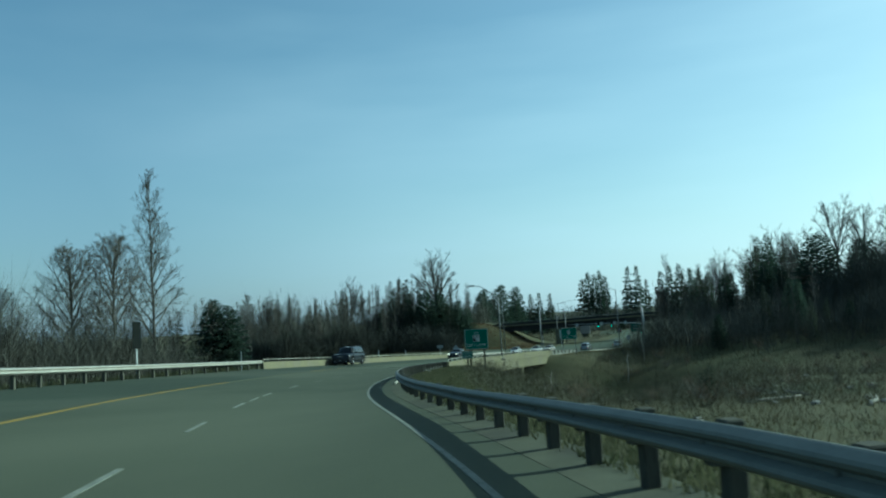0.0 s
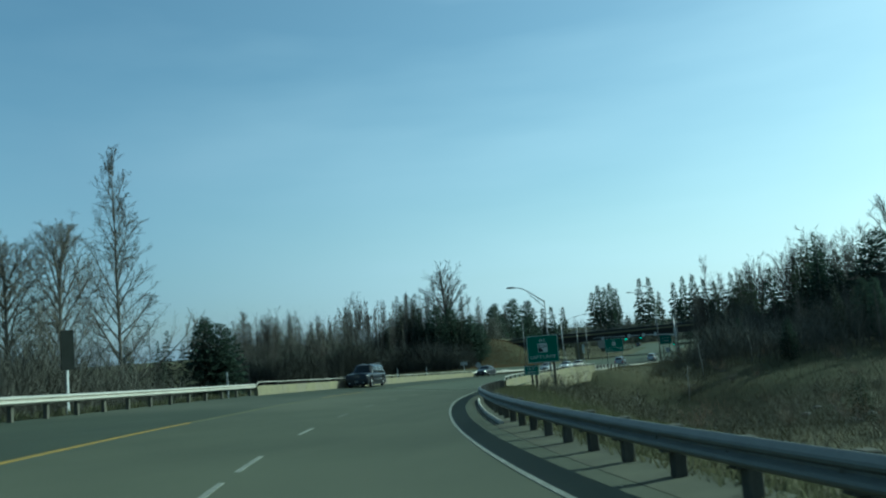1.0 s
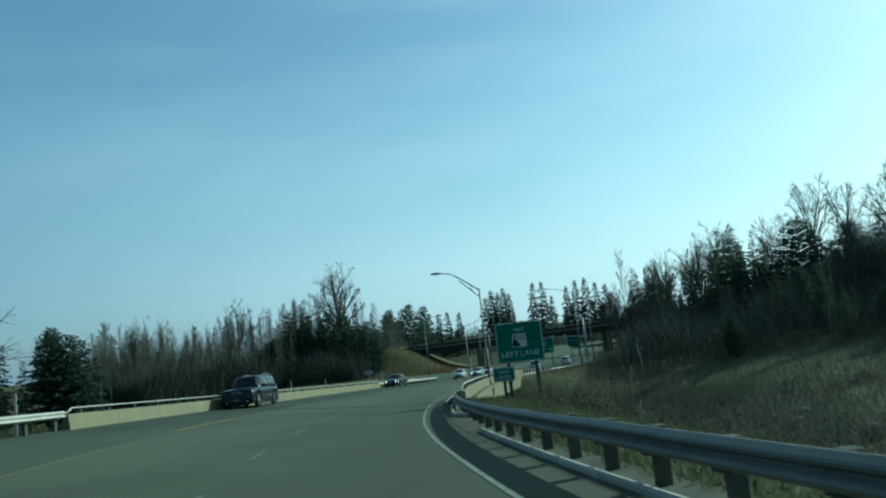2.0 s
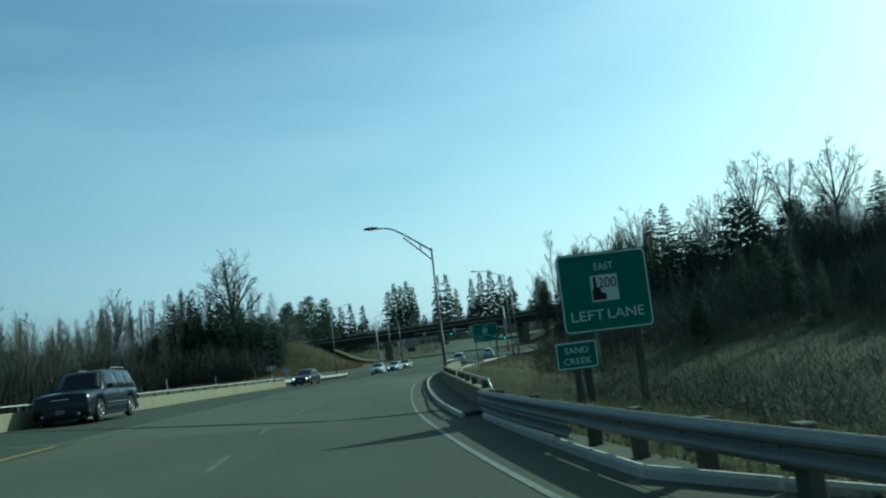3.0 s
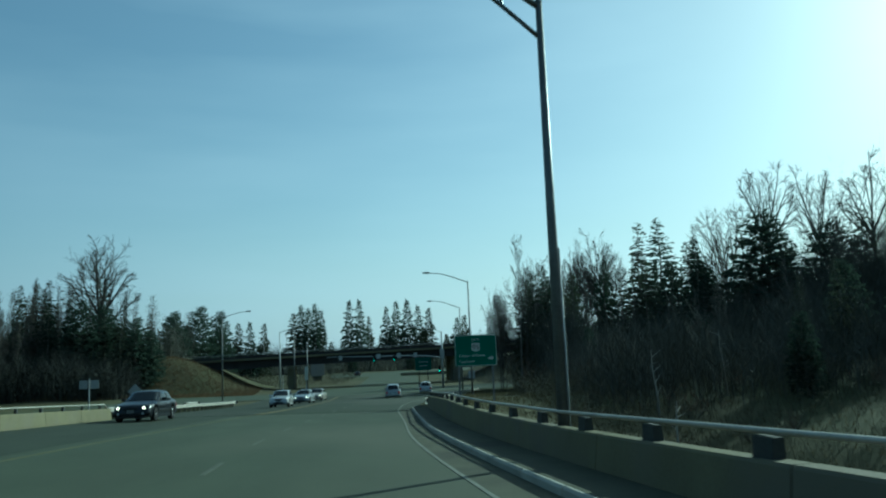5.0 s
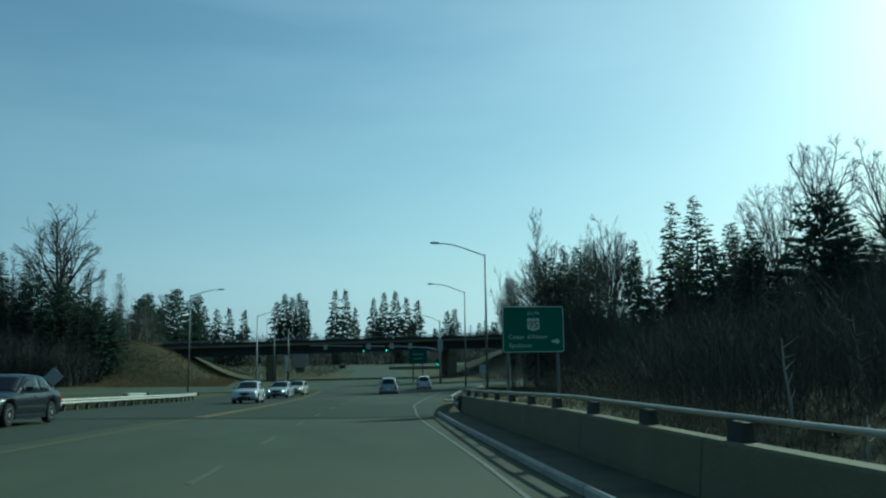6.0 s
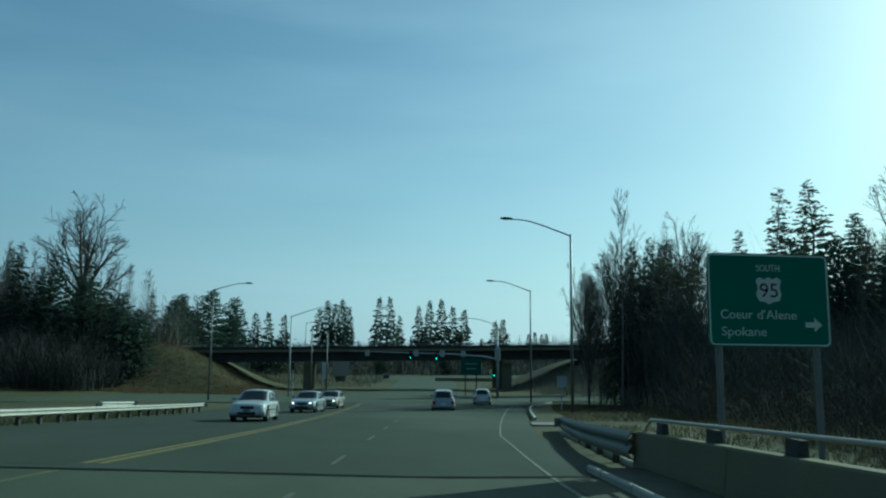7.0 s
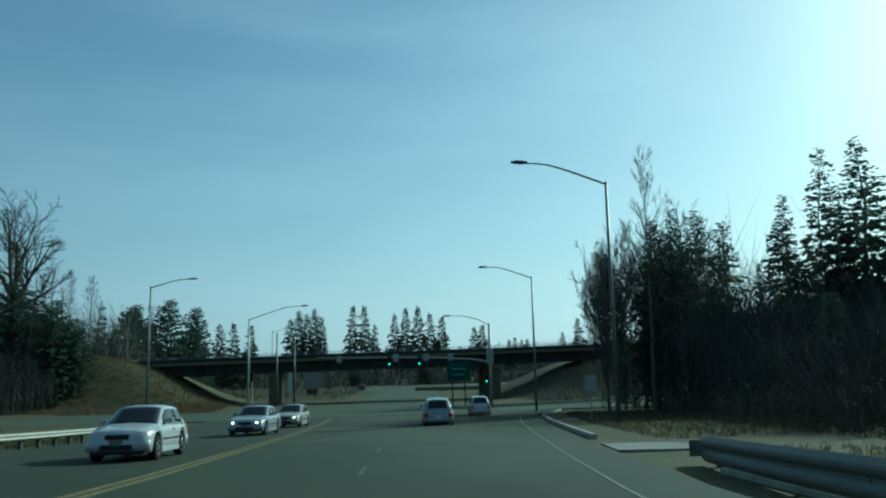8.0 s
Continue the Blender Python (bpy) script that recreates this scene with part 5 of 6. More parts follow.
for x, y, top, k in ((-83.0, 146.5, 9.0, "cedar"), (-80.6, 148, 7.6, "cedar"), (-84.7, 149, 8.4, "cedar"), (-70.5, 246, 16.0, "spruceB"), (-66, 244, 12.0, "spruceA"), (-60, 246, 11.0, "cedar"), (-56, 244, 12.0, "spruceB"), (-63, 240, 11.5, "cedar"), (-53, 241, 8.0, "cedar"), (-50.5, 243, 5.5, "cedar"), (-55, 238, 7.0, "spruceB"), (-68, 238, 11, "spruceA"), (-74, 240, 12, "spruceB"), (-58, 256, 15, "poleA"), (-66, 258, 14, "tall2"), (-54, 262, 14, "tall2"), (-51.2, 315, 15.3, "cedar"), (-47.9, 332, 14.8, "cedar"), (-58, 312, 13.8, "cedar"), (-55, 296, 12, "cedar"), (-53.5, 305, 9.5, "cedar"), (-46, 320, 9.0, "cedar"), (-62, 300, 12.5, "spruceB"), (-44, 350, 11.5, "farpine"), (-40, 352, 12.0, "farfir"), (-36, 356, 11.5, "farpine"), (-52, 300, 12.5, "tall2"), (-60, 290, 13.0, "poleA"), (-64, 280, 15.0, "poleA")):
    plant(k, x, y, top=top, wide=1.25 if k == "cedar" else 1.0)
# evergreens beyond the overpass
for x, y, top, k, w in ((-29, 496, 23, "farpine", 1.2), (-25.5, 494, 26.9, "column", 1.1), (-22, 497, 25.5, "column", 1.1), (-18.5, 493, 27.5, "column", 1.0), (-15.5, 496, 24, "column", 1.2), (-1.9, 481.7, 28.0, "farfir", 0.9), (4.1, 484.7, 28.4, "farfir", 0.9), (9, 490, 20, "farpine", 0.8), (17, 478, 24, "farfir", 0.9), (22, 482, 27, "farfir", 0.95), (28, 480, 27.5, "farfir", 1.0), (34, 484, 24.5, "farfir", 1.0), (38, 478, 22.5, "farpine", 1.1), (51, 470, 17, "farfir", 1.2), (56, 474, 18, "farpine", 1.2), (73, 391, 15, "farfir", 1.2), (99, 395, 17, "farfir", 1.3), (86, 398, 13, "poleA", 1.0), (104, 392, 13, "spread", 1.0)):
    plant(k, x, y, top=top, wide=w)
for i in range(30):
    x = rng.uniform(-75, 130)
    y = rng.uniform(470, 560)
    plant(rng.choice(("farfir", "farpine", "farfir", "poleA", "farpine")), x, y, height=rng.uniform(9, 17), wide=rng.uniform(1.0, 1.5), group="far wood")
for i in range(18):
    x = rng.uniform(-62, 95)
    y = 366 + 0.06 * x + rng.uniform(0, 16)
    plant(rng.choice(("cedar", "spruceB", "cedar")), x, y, height=rng.uniform(4.0, 7.0), wide=rng.uniform(1.2, 1.8), group="hedge beyond the far road")
# the wood on the near side
# trees beside the far bridge end
BRIDGE_END_TREES = [(7.6, 181.3, 13.8, "tall", 0.9), (5.8, 186, 7.0, "forked", 0.6), (6.8, 189, 8.0, "vase", 0.5), (9.5, 185, 8.0, "spruceB", 0.9), (42.7, 243.4, 24.4, "vase", 0.8), (34.5, 238.0, 21.2, "vase", 0.75), (23.6, 229.5, 17.8, "vase", 0.7), (16, 196, 10.0, "vase", 0.9), (29.6, 185.8, 16.6, "spruceA", 1.35), (28.2, 189.3, 16.3, "spruceB", 1.0), (26.0, 184.0, 11.5, "spruceB", 1.3), (33.0, 183.0, 12.5, "spruceB", 1.3), (36.0, 187.0, 13.5, "spruceA", 1.3), (31.5, 180.0, 10.5, "tall2", 1.1), (35.0, 182.0, 11.5, "spread", 0.8), (34.5, 176.3, 17.3, "spread", 0.7), (42.2, 178.6, 23.7, "crowned", 0.9), (45.7, 172.4, 21.5, "crowned", 0.8), (53.6, 172.2, 22.8, "crowned", 1.0), (38.5, 170, 14.0, "spruceA", 1.4)]
# trees climbing the hill behind them
HILL_FOOT_TREES = [(36.5, 171, 14.8, "cedar", 1.5), (44, 168, 13.0, "cedar", 1.5), (50, 170, 14.5, "spruceB", 1.3), (57, 166, 15.5, "spruceA", 1.5), (61, 162, 16, "spruceB", 1.5), (66, 158, 18.5, "spruceA", 1.4), (72, 150, 19.5, "crowned", 0.8), (78, 146, 18.0, "spruceA", 0.9), (84, 140, 21, "crowned", 0.8), (24, 178, 10, "spruceB", 0.9), (20.2, 183, 10.4, "spruceA", 1.1), (15.1, 187.7, 10.0, "spruceB", 1.1), (13.4, 188.5, 10.4, "spruceA", 1.0), (16.8, 187, 8.9, "spruceB", 1.2), (11.6, 188, 9.2, "spruceB", 1.1), (22.0, 186, 8.5, "spruceB", 1.3), (12, 196, 11, "tall2", 0.8), (16, 200, 12, "tall2", 0.8), (22, 196, 11.5, "poleA", 1.0), (30, 174, 8.5, "cedar", 1.1)]
for x, y, top, k, w in BRIDGE_END_TREES + HILL_FOOT_TREES:
    plant(k, x, y, top=top, wide=w)
for i in range(62):
    x = rng.uniform(10, 95)
    y = rng.uniform(166, 232) - 0.35 * max(0.0, x - 20) + (10 if x < 12 else 0)
    if y > 228 or (190 < y < 228 and x < 12):
        continue
    k = rng.choice(("spruceB", "spruceA", "cedar", "poleA", "poleB", "tall2", "spruceB"))
    plant(k, x, y, height=rng.uniform(6, 14) * (0.9 if x < 25 else 1.15), wide=rng.uniform(0.8, 1.2), group="wood on the near side")
for i in range(42):
    x, y = rng.uniform(10, 70), rng.uniform(126, 170)
    if x < edge_x(y) + 16 + flare(y):
        continue
    k = rng.choice(("spruceB", "poleA", "poleB", "tall2", "cedar", "poleB"))
    plant(k, x, y, height=rng.uniform(4.5, 9.5) * (0.8 + 0.006 * x) * (1.25 if k[:4] == "pole" else 1.0), wide=rng.uniform(0.8, 1.2), group="wood on the near side")
plant("spruceB", 5.4, 67.0, height=2.7, wide=2.0, label="small dark evergreen standing alone in the hollow")
# shrubs: the hollow beside the road and the wood's edge
def scatter(n, box, tall, kinds, group, seed, keep=lambda x, y: True):
    """Plants shrubs over a stretch of land."""
    r = random.Random(seed)
    for _ in range(n):
        x, y = r.uniform(box[0], box[1]), r.uniform(box[2], box[3])
        if keep(x, y):
            plant(r.choice(kinds), x, y, height=r.uniform(*tall), wide=r.uniform(0.9, 1.5), group=group)


clear_right = lambda x, y: x > edge_x(y) + right_d(y) + 5 + flare(y) and not (190 < y < 228)
scatter(120, (-8, 50, 58, 150), (1.0, 2.6), ("shrubA", "shrubB", "shrubA"), "brush in the hollow", 41, clear_right)
scatter(60, (-4, 70, 146, 182), (1.8, 5.0), ("shrubA", "shrubB"), "brush at the wood's edge", 43, clear_right)
for ob in KINDS.values():
    for o in (*ob.children_recursive, ob):
        bpy.data.objects.remove(o)


# ---------------------------------------------------------------- vehicles
def wheel(parent, x, y, r, w, side):
    t = part("wheel", Build().loft([[(u, rr * math.cos(a), rr * math.sin(a)) for a in np.linspace(0, 2 * math.pi, 20, endpoint=False)] for u, rr in ((-w / 2, r * 0.62), (-w / 2, r * 0.93), (-w / 2 + 0.03, r), (w / 2 - 0.03, r), (w / 2, r * 0.93), (w / 2, r * 0.62))]), RUBBER, parent, smooth=False)
    t.matrix_basis = pose(x, y, r)
    part("rim", Build().loft([[(u, rr * math.cos(a), rr * math.sin(a)) for a in np.linspace(0, 2 * math.pi, 15, endpoint=False)] for u, rr in ((side * (w / 2 - 0.01), r * 0.63), (side * (w / 2 + 0.004), r * 0.58), (side * (w / 2 - 0.02), r * 0.50), (side * (w / 2 + 0.002), r * 0.14))]), RIM, t)
    return t


def car(name, label, m, paint, length, width, height, belt, hood, cabin, wheel_r, lights=False, trunk=None, wheelbase=None, blunt=0.0):
    """A car whose nose points to -y. blunt: how square its nose is. cabin: y of windscreen foot, windscreen top, roof end and rear-window foot; hood: height of the nose."""
    t = thing(name, label, "car", m, group="cars on the road")
    L, W = length / 2, width / 2
    trunk = trunk or belt
    a, c, d, e = cabin
    base = wheelbase or length * 0.595
    axles = (-base / 2 - 0.05, base / 2 - 0.05)
    # lower body: rounded nose and tail, a crowned deck, open wheel arches
    deck_y = [-L, -L + 0.04, -L + 0.14, -L + 0.32, -L + 0.75, a, 0.0, e, L - 0.34, L - 0.14, L - 0.05, L]
    deck_z = [hood - 0.24 + 0.16 * blunt, hood - 0.15 + 0.11 * blunt, hood - 0.07 + 0.04 * blunt, hood - 0.015, hood + (belt - hood) * 0.5, belt, belt + 0.01, trunk, trunk - 0.01, trunk - 0.05, trunk - 0.14, trunk - 0.26]
    plan_y = [-L, -L + 0.05, -L + 0.16, -L + 0.38, -L + 0.8, 0.0, L - 0.8, L - 0.32, L - 0.12, L - 0.03, L]
    plan_w = [0.66 + 0.24 * blunt, 0.80 + 0.14 * blunt, 0.905 + 0.06 * blunt, 0.965 + 0.02 * blunt, 0.99, 1.0, 0.99, 0.965, 0.915, 0.85, 0.76]
    low_y, low_z = [-L, -L + 0.08, -L + 0.4, L - 0.4, L - 0.08, L], [0.34, 0.23, 0.19, 0.20, 0.25, 0.34]
    R = wheel_r * 1.17
    ys = sorted({round(v, 3) for v in (*np.linspace(-L, L, 34), *deck_y, *plan_y, *(q + R * math.sin(k) for q in axles for k in np.linspace(-math.pi / 2, math.pi / 2, 11)))})
    rings = []
    for y in ys:
        w, z1, z0 = W * float(np.interp(y, plan_y, plan_w)), float(np.interp(y, deck_y, deck_z)), float(np.interp(y, low_y, low_z))
        for q in axles:
            if abs(y - q) < R:
                z0 = max(z0, wheel_r + math.sqrt(R * R - (y - q) ** 2))
        zz = [z0, z0 + min(0.05, (z1 - z0) * 0.2), max(z0 + (z1 - z0) * 0.35, min(0.46, z1 - 0.2)), max(z0 + (z1 - z0) * 0.6, z1 - 0.24), z1 - 0.09, z1 - 0.025, z1 + 0.012, z1 + 0.03]
        half = list(zip((0.90, 0.97, 1.0, 0.995, 0.965, 0.90, 0.58, 0.0), zz))
        rings.append([(-w * k, y, z) for k, z in half] + [(w * k, y, z) for k, z in half[-2::-1]])
    part("body", Build().loft(rings), paint, t, smooth=True)
    part("underbody", Build().box(-W * 0.80, W * 0.80, -L + 0.35, L - 0.35, 0.20, belt - 0.22, 0.03), TRIM, t)

    # the cabin as one curved skin; panes follow it
    roof_y = np.arange(a - 0.3, e + 0.3, 0.02)
    roof_z = np.interp(roof_y, [a, c, (c + d) / 2, d, e], [belt - 0.04, height - 0.035, height, height - 0.03, trunk - 0.04])
    ker = np.hanning(15)
    roof_z = np.convolve(np.pad(roof_z, 7, mode="edge"), ker / ker.sum(), mode="valid")

    def skin(y, v, out=0.0):
        zt, zb = float(np.interp(y, roof_y, roof_z)) + out, belt - 0.05
        rise = max(zt - zb, 0.004)
        foot = W * (0.935 - 0.05 * abs((y - (a + e) / 2) / ((e - a) / 2)) ** 3) + out
        top = foot - 0.30 * rise - 0.015 * min(1.0, rise * 4)
        s, k = (1 if v >= 0 else -1), abs(v)
        drop = 0.06 * min(1.0, rise / 0.35)
        if k <= 0.5:
            q = k / 0.5
            return (s * top * q, y, zt - drop * q ** 3.2)
        q = (k - 0.5) / 0.5
        return (s * (top + (foot - top) * q ** 0.88), y, (zt - drop) * (1 - q) + zb * q)

    def patch(nm, y0, y1, v0, v1, mat, out, thick, nu=8, nv=8, lean=0.0):
        rows = []
        for o in (out, out - thick):
            rows.append([skin(y0 + (y1 - y0) * i / nu + lean * (abs(v0 + (v1 - v0) * j / nv) - 0.5), v0 + (v1 - v0) * j / nv, o) for i in range(nu + 1) for j in range(nv + 1)])
        n, w = (nu + 1) * (nv + 1), nv + 1
        f = [(i * w + j, i * w + j + 1, (i + 1) * w + j + 1, (i + 1) * w + j) for i in range(nu) for j in range(nv)]
        f += [tuple(n + q for q in reversed(g)) for g in f]
        rim = [(0, j) for j in range(nv)] + [(i, nv) for i in range(nu)] + [(nu, j) for j in range(nv, 0, -1)] + [(i, 0) for i in range(nu, 0, -1)]
        ids = [i * w + j for i, j in rim]
        f += [(p, n + p, n + q, q) for p, q in zip(ids, ids[1:] + ids[:1])]
        return part(nm, Build().add(rows[0] + rows[1], f), mat, t, smooth=True)

    patch("cabin", a + 0.01, e - 0.01, -1.0, 1.0, paint, 0.0, 0.03, 26, 20)
    patch("windscreen", a + 0.07, c - 0.02, -0.455, 0.455, GLASS, 0.006, 0.004)
    patch("rear_window", d + 0.03, e - 0.10, -0.42, 0.42, GLASS, 0.006, 0.004)
    cuts = (a + 0.34, (c + d) / 2 + 0.10, d + (e - d) * 0.35) if length < 4.6 else (a + 0.30, c + (d - c) * 0.36, c + (d - c) * 0.68, d + 0.02)
    for s in (-1, 1):
        for k, (u, v) in enumerate(zip(cuts[:-1], cuts[1:])):
            patch("side_window", u + 0.03, v - 0.03, s * 0.56, s * 0.93, GLASS, 0.007, 0.004, 6, 4)
        for y in axles:
            well = Build().loft([[(s * (W * 0.62 + u), y + R * 0.99 * math.cos(k), wheel_r + R * 0.99 * math.sin(k)) for k in np.linspace(-0.3, math.pi + 0.3, 14)] for u in (0, W * 0.33)], closed=False)
            part("wheel_arch", well, TRIM, t)
            wheel(t, s * (W - 0.10), y, wheel_r, 0.20, s)
        hl = part("headlight", Build().loft([[(s * u, v - 0.004 * k, z) for u, v, z in ((0.0, -0.02, -0.06), (0.14, -0.005, -0.065), (0.25, 0.08, -0.05), (0.27, 0.12, 0.02), (0.25, 0.11, 0.065), (0.12, 0.02, 0.07), (0.0, -0.01, 0.045))] for k in (-6, 1)]), LENS, t)
        hl.matrix_basis = pose(s * W * 0.50, -L + 0.075, hood - 0.17)
        if lights:
            part("bulb", Build().tube([(0, 0.0, 0), (0, -0.04, 0)], 0.06, 10), HEADLIGHT, hl, "lit lamp bulb").matrix_basis = pose(s * 0.13, -0.012, 0)
        tl = part("tail_light", Build().box(-0.11, 0.11, -0.045, 0.045, -0.13, 0.13, 0.025), RED_LENS, t)
        tl.matrix_basis = pose(s * W * 0.77, L - 0.055, trunk - 0.27, 0, 0, -s * 14)
        mr = part("mirror", Build().box(-0.10, 0.10, -0.05, 0.05, -0.06, 0.07, 0.025), paint if length < 4.9 else TRIM, t)
        mr.matrix_basis = pose(s * (W + 0.05), a + 0.42, belt + 0.06)
        for y in (-0.15, 0.75):
            part("door_handle", Build().box(-0.012, 0.012, -0.08, 0.08, -0.015, 0.015, 0.004), TRIM, t).matrix_basis = pose(s * W * 0.988, y + 0.3, belt - 0.15)
        part("door_moulding", Build().box(-0.010, 0.010, axles[0] + R + 0.05, axles[1] - R - 0.05, -0.02, 0.02, 0.006), TRIM, t).matrix_basis = pose(s * W * 1.0, 0, 0.50)
        part("sill", Build().box(-0.04, 0.03, axles[0] + R, axles[1] - R, -0.07, 0.05, 0.012), paint, t).matrix_basis = pose(s * W * 0.955, 0, 0.25)
        part("fog_lamp", Build().tube([(0, 0.03, 0), (0, -0.012, 0)], 0.055, 10), LENS, t).matrix_basis = pose(s * W * 0.62, -L - 0.004, 0.36, 0, 0, s * 12)
    part("grille", Build().box(-W * 0.36, W * 0.36, -0.05, 0.03, -0.06, 0.06, 0.02), TRIM, t).matrix_basis = pose(0, -L + 0.03, hood - 0.20)
    part("front_bumper", Build().loft([[(u, 0.16 * abs(u / W) ** 2.6 + v, z) for v, z in ((0.10, -0.17), (-0.02, -0.15), (-0.05, -0.03), (-0.035, 0.07), (0.10, 0.11))] for u in np.linspace(-W * 0.95, W * 0.95, 15)]), paint, t, smooth=True).matrix_basis = pose(0, -L, 0.41)
    part("air_intake", Build().box(-W * 0.48, W * 0.48, -0.02, 0.04, -0.065, 0.065, 0.02), TRIM, t).matrix_basis = pose(0, -L - 0.038, 0.345)
    part("lower_lip", Build().box(-W * 0.80, W * 0.80, -0.10, 0.10, -0.04, 0.04, 0.02), TRIM, t).matrix_basis = pose(0, -L + 0.10, 0.21)
    part("front_plate", Build().box(-0.15, 0.15, -0.008, 0.008, -0.07, 0.07, 0.003), POLE, t, "plain dull number plate").matrix_basis = pose(0, -L - 0.062, 0.46)
    part("rear_bumper", Build().loft([[(u, -0.13 * abs(u / W) ** 2.6 + v, z) for v, z in ((-0.10, -0.15), (0.03, -0.13), (0.055, 0.0), (0.04, 0.10), (-0.10, 0.12))] for u in np.linspace(-W * 0.93, W * 0.93, 13)]), paint, t, smooth=True).matrix_basis = pose(0, L, 0.43)
    part("plate", Build().box(-0.16, 0.16, -0.01, 0.01, -0.08, 0.08, 0.004), SIGN_WHITE, t, "plain pale number plate").matrix_basis = pose(0, L + 0.02, trunk - 0.36)
    return t


def on_road(x, y, heading):
    """The pose of a car on the road; heading: degrees that its nose is turned from -y."""
    slope = math.degrees(math.atan((road_z(x, y + 2) - road_z(x, y - 2)) / 4))
    return pose(x, y, road_z(x, y) + 0.012, slope, 0, heading)


HATCH = (3.95, 1.58, 1.37, 0.88, 0.79, (-0.93, -0.19, 1.10, 1.68), 0.30)
SEDAN = (4.5, 1.74, 1.42, 0.92, 0.78, (-0.85, -0.12, 1.05, 1.65), 0.31)
SUV = (5.2, 1.96, 1.86, 1.15, 1.08, (-1.12, -0.62, 2.22, 2.52), 0.39)
MPV = (4.5, 1.72, 1.54, 0.95, 0.86, (-1.15, -0.35, 1.60, 2.10), 0.32)
car("hatchback", "white hatchback coming along the oncoming lane", on_road(-21.75, 147.2, -5), PAINT_WHITE, *HATCH)
car("sedan", "silver sedan with lit headlights in the oncoming lane", on_road(-20.2, 166.0, -9), PAINT_SILVER, *SEDAN, lights=True, trunk=0.96)
car("sedan", "beige sedan with lit headlights at the crossing", on_road(-18.8, 177.5, -9), PAINT_TAN, *SEDAN, lights=True, trunk=0.96)
SUV_THING = car("suv", "dark blue sport utility vehicle in the oncoming lane", on_road(-29.0, 78.0, 1), PAINT_DARK, *SUV, lights=True, blunt=1.0)
for s in (-1, 1):
    part("roof_rail", Build().tube([(s * 0.58, 0.55, 1.82), (s * 0.59, 0.63, 1.90), (s * 0.59, 2.0, 1.89), (s * 0.58, 2.1, 1.80)], 0.022, 7), CHROME, SUV_THING, smooth=True)
    part("side_moulding", Build().box(-0.012, 0.012, -1.0, 1.0, -0.02, 0.02, 0.006), CHROME, SUV_THING).matrix_basis = pose(s * 0.985, 0.1, 0.62)
part("grille_bar", Build().box(-0.30, 0.30, -0.02, 0.02, -0.018, 0.018, 0.006), CHROME, SUV_THING, "chrome grille bar").matrix_basis = pose(0, -2.625, 0.87)
car("sedan", "dark sedan with lit headlights leaving the bridge end", on_road(-26.9, 120.0, -6), PAINT_DARK, *SEDAN, lights=True, trunk=0.96)
car("minivan", "silver-blue minivan seen from behind", on_road(-10.3, 171.0, 173), PAINT_SILVER, *MPV)
car("pickup", "pale utility vehicle waiting in the turning lane", on_road(-4.0, 190.0, 172), PAINT_WHITE, *MPV)
car("sedan", "small dark car far beyond the overpass", on_road(-6.0, 330.0, 178), PAINT_DARK, *SEDAN)


# ---------------------------------------------------------------- litter of the hollow: logs, stones, dead trunks, grass
rng = random.Random(77)
for x, y, turn, n in ((9.5, 62, 35, 5.0), (12.5, 70, 110, 4.0), (6.0, 74, 20, 3.5), (15, 58, 70, 4.5), (-6.5, 80, 50, 3.0), (3.0, 96, 80, 4.0)):
    T = thing("fallen_log", "bleached fallen log lying in dry grass", "log", pose(x, y, land_z(x, y) + 0.12, 0, 0, turn), group="fallen logs")
    part("stem", Build().tube([(-n / 2, 0, 0), (-n / 6, 0.12, 0.06), (n / 5, -0.06, 0.03), (n / 2, 0.05, 0.10)], [0.17, 0.15, 0.12, 0.06], 7), PALE_BARK, T, smooth=True)
    for k in range(4):
        s = rng.uniform(-0.3, 0.45) * n
        part("snag", Build().tube([(s, 0, 0.05), (s + 0.3, rng.uniform(-0.5, 0.5), rng.uniform(0.3, 0.7))], [0.05, 0.015], 5), PALE_BARK, T)
for x, y, lean, hh in ((1.07, 125.4, -3, 4.6), (-1.5, 118.0, 3, 4.5), (-7.5, 70.0, 2, 3.0), (8.0, 130.0, -3, 4.6)):
    T = thing("dead_tree", "pale broken dead trunk among the brush", "tree", pose(x, y, land_z(x, y) - 0.2, 0, lean, 0), group="dead trunks")
    part("trunk", Build().tube([(0, 0, 0), (0.1, 0.05, hh * 0.4), (-0.05, 0, hh * 0.75), (0.05, 0.1, hh)], [0.075, 0.062, 0.045, 0.012], 8), PALE_BARK, T, smooth=True)
    for k in range(5):
        s, a = rng.uniform(0.4, 0.95), rng.uniform(0, 6.28)
        part("snag", Build().tube([(0, 0, hh * s), (0.7 * math.cos(a), 0.7 * math.sin(a), hh * s + rng.uniform(0.1, 0.6))], [0.035, 0.01], 4), PALE_BARK, T)


def boulder(seed, r):
    rg, b = random.Random(seed), Build()
    rings = []
    for i in range(1, 6):
        th = math.pi * i / 6
        rings.append([(r * math.sin(th) * math.cos(a) * (1 + rg.uniform(-0.18, 0.18)), r * math.sin(th) * math.sin(a) * (1 + rg.uniform(-0.18, 0.18)), -r * 0.6 * math.cos(th)) for a in np.linspace(0, 2 * math.pi, 8, endpoint=False)])
    return b.loft(rings)


for i in range(26):
    x, y = rng.uniform(2, 22), rng.uniform(48, 100)
    o = part("boulder", boulder(i, rng.uniform(0.18, 0.5)), STONE)
    o.matrix_basis = pose(x, y, land_z(x, y) + 0.05, 0, 0, rng.uniform(0, 360))
    tagged(o, "pale rough boulder in the grassy hollow", "boulder", "boulders in the hollow")


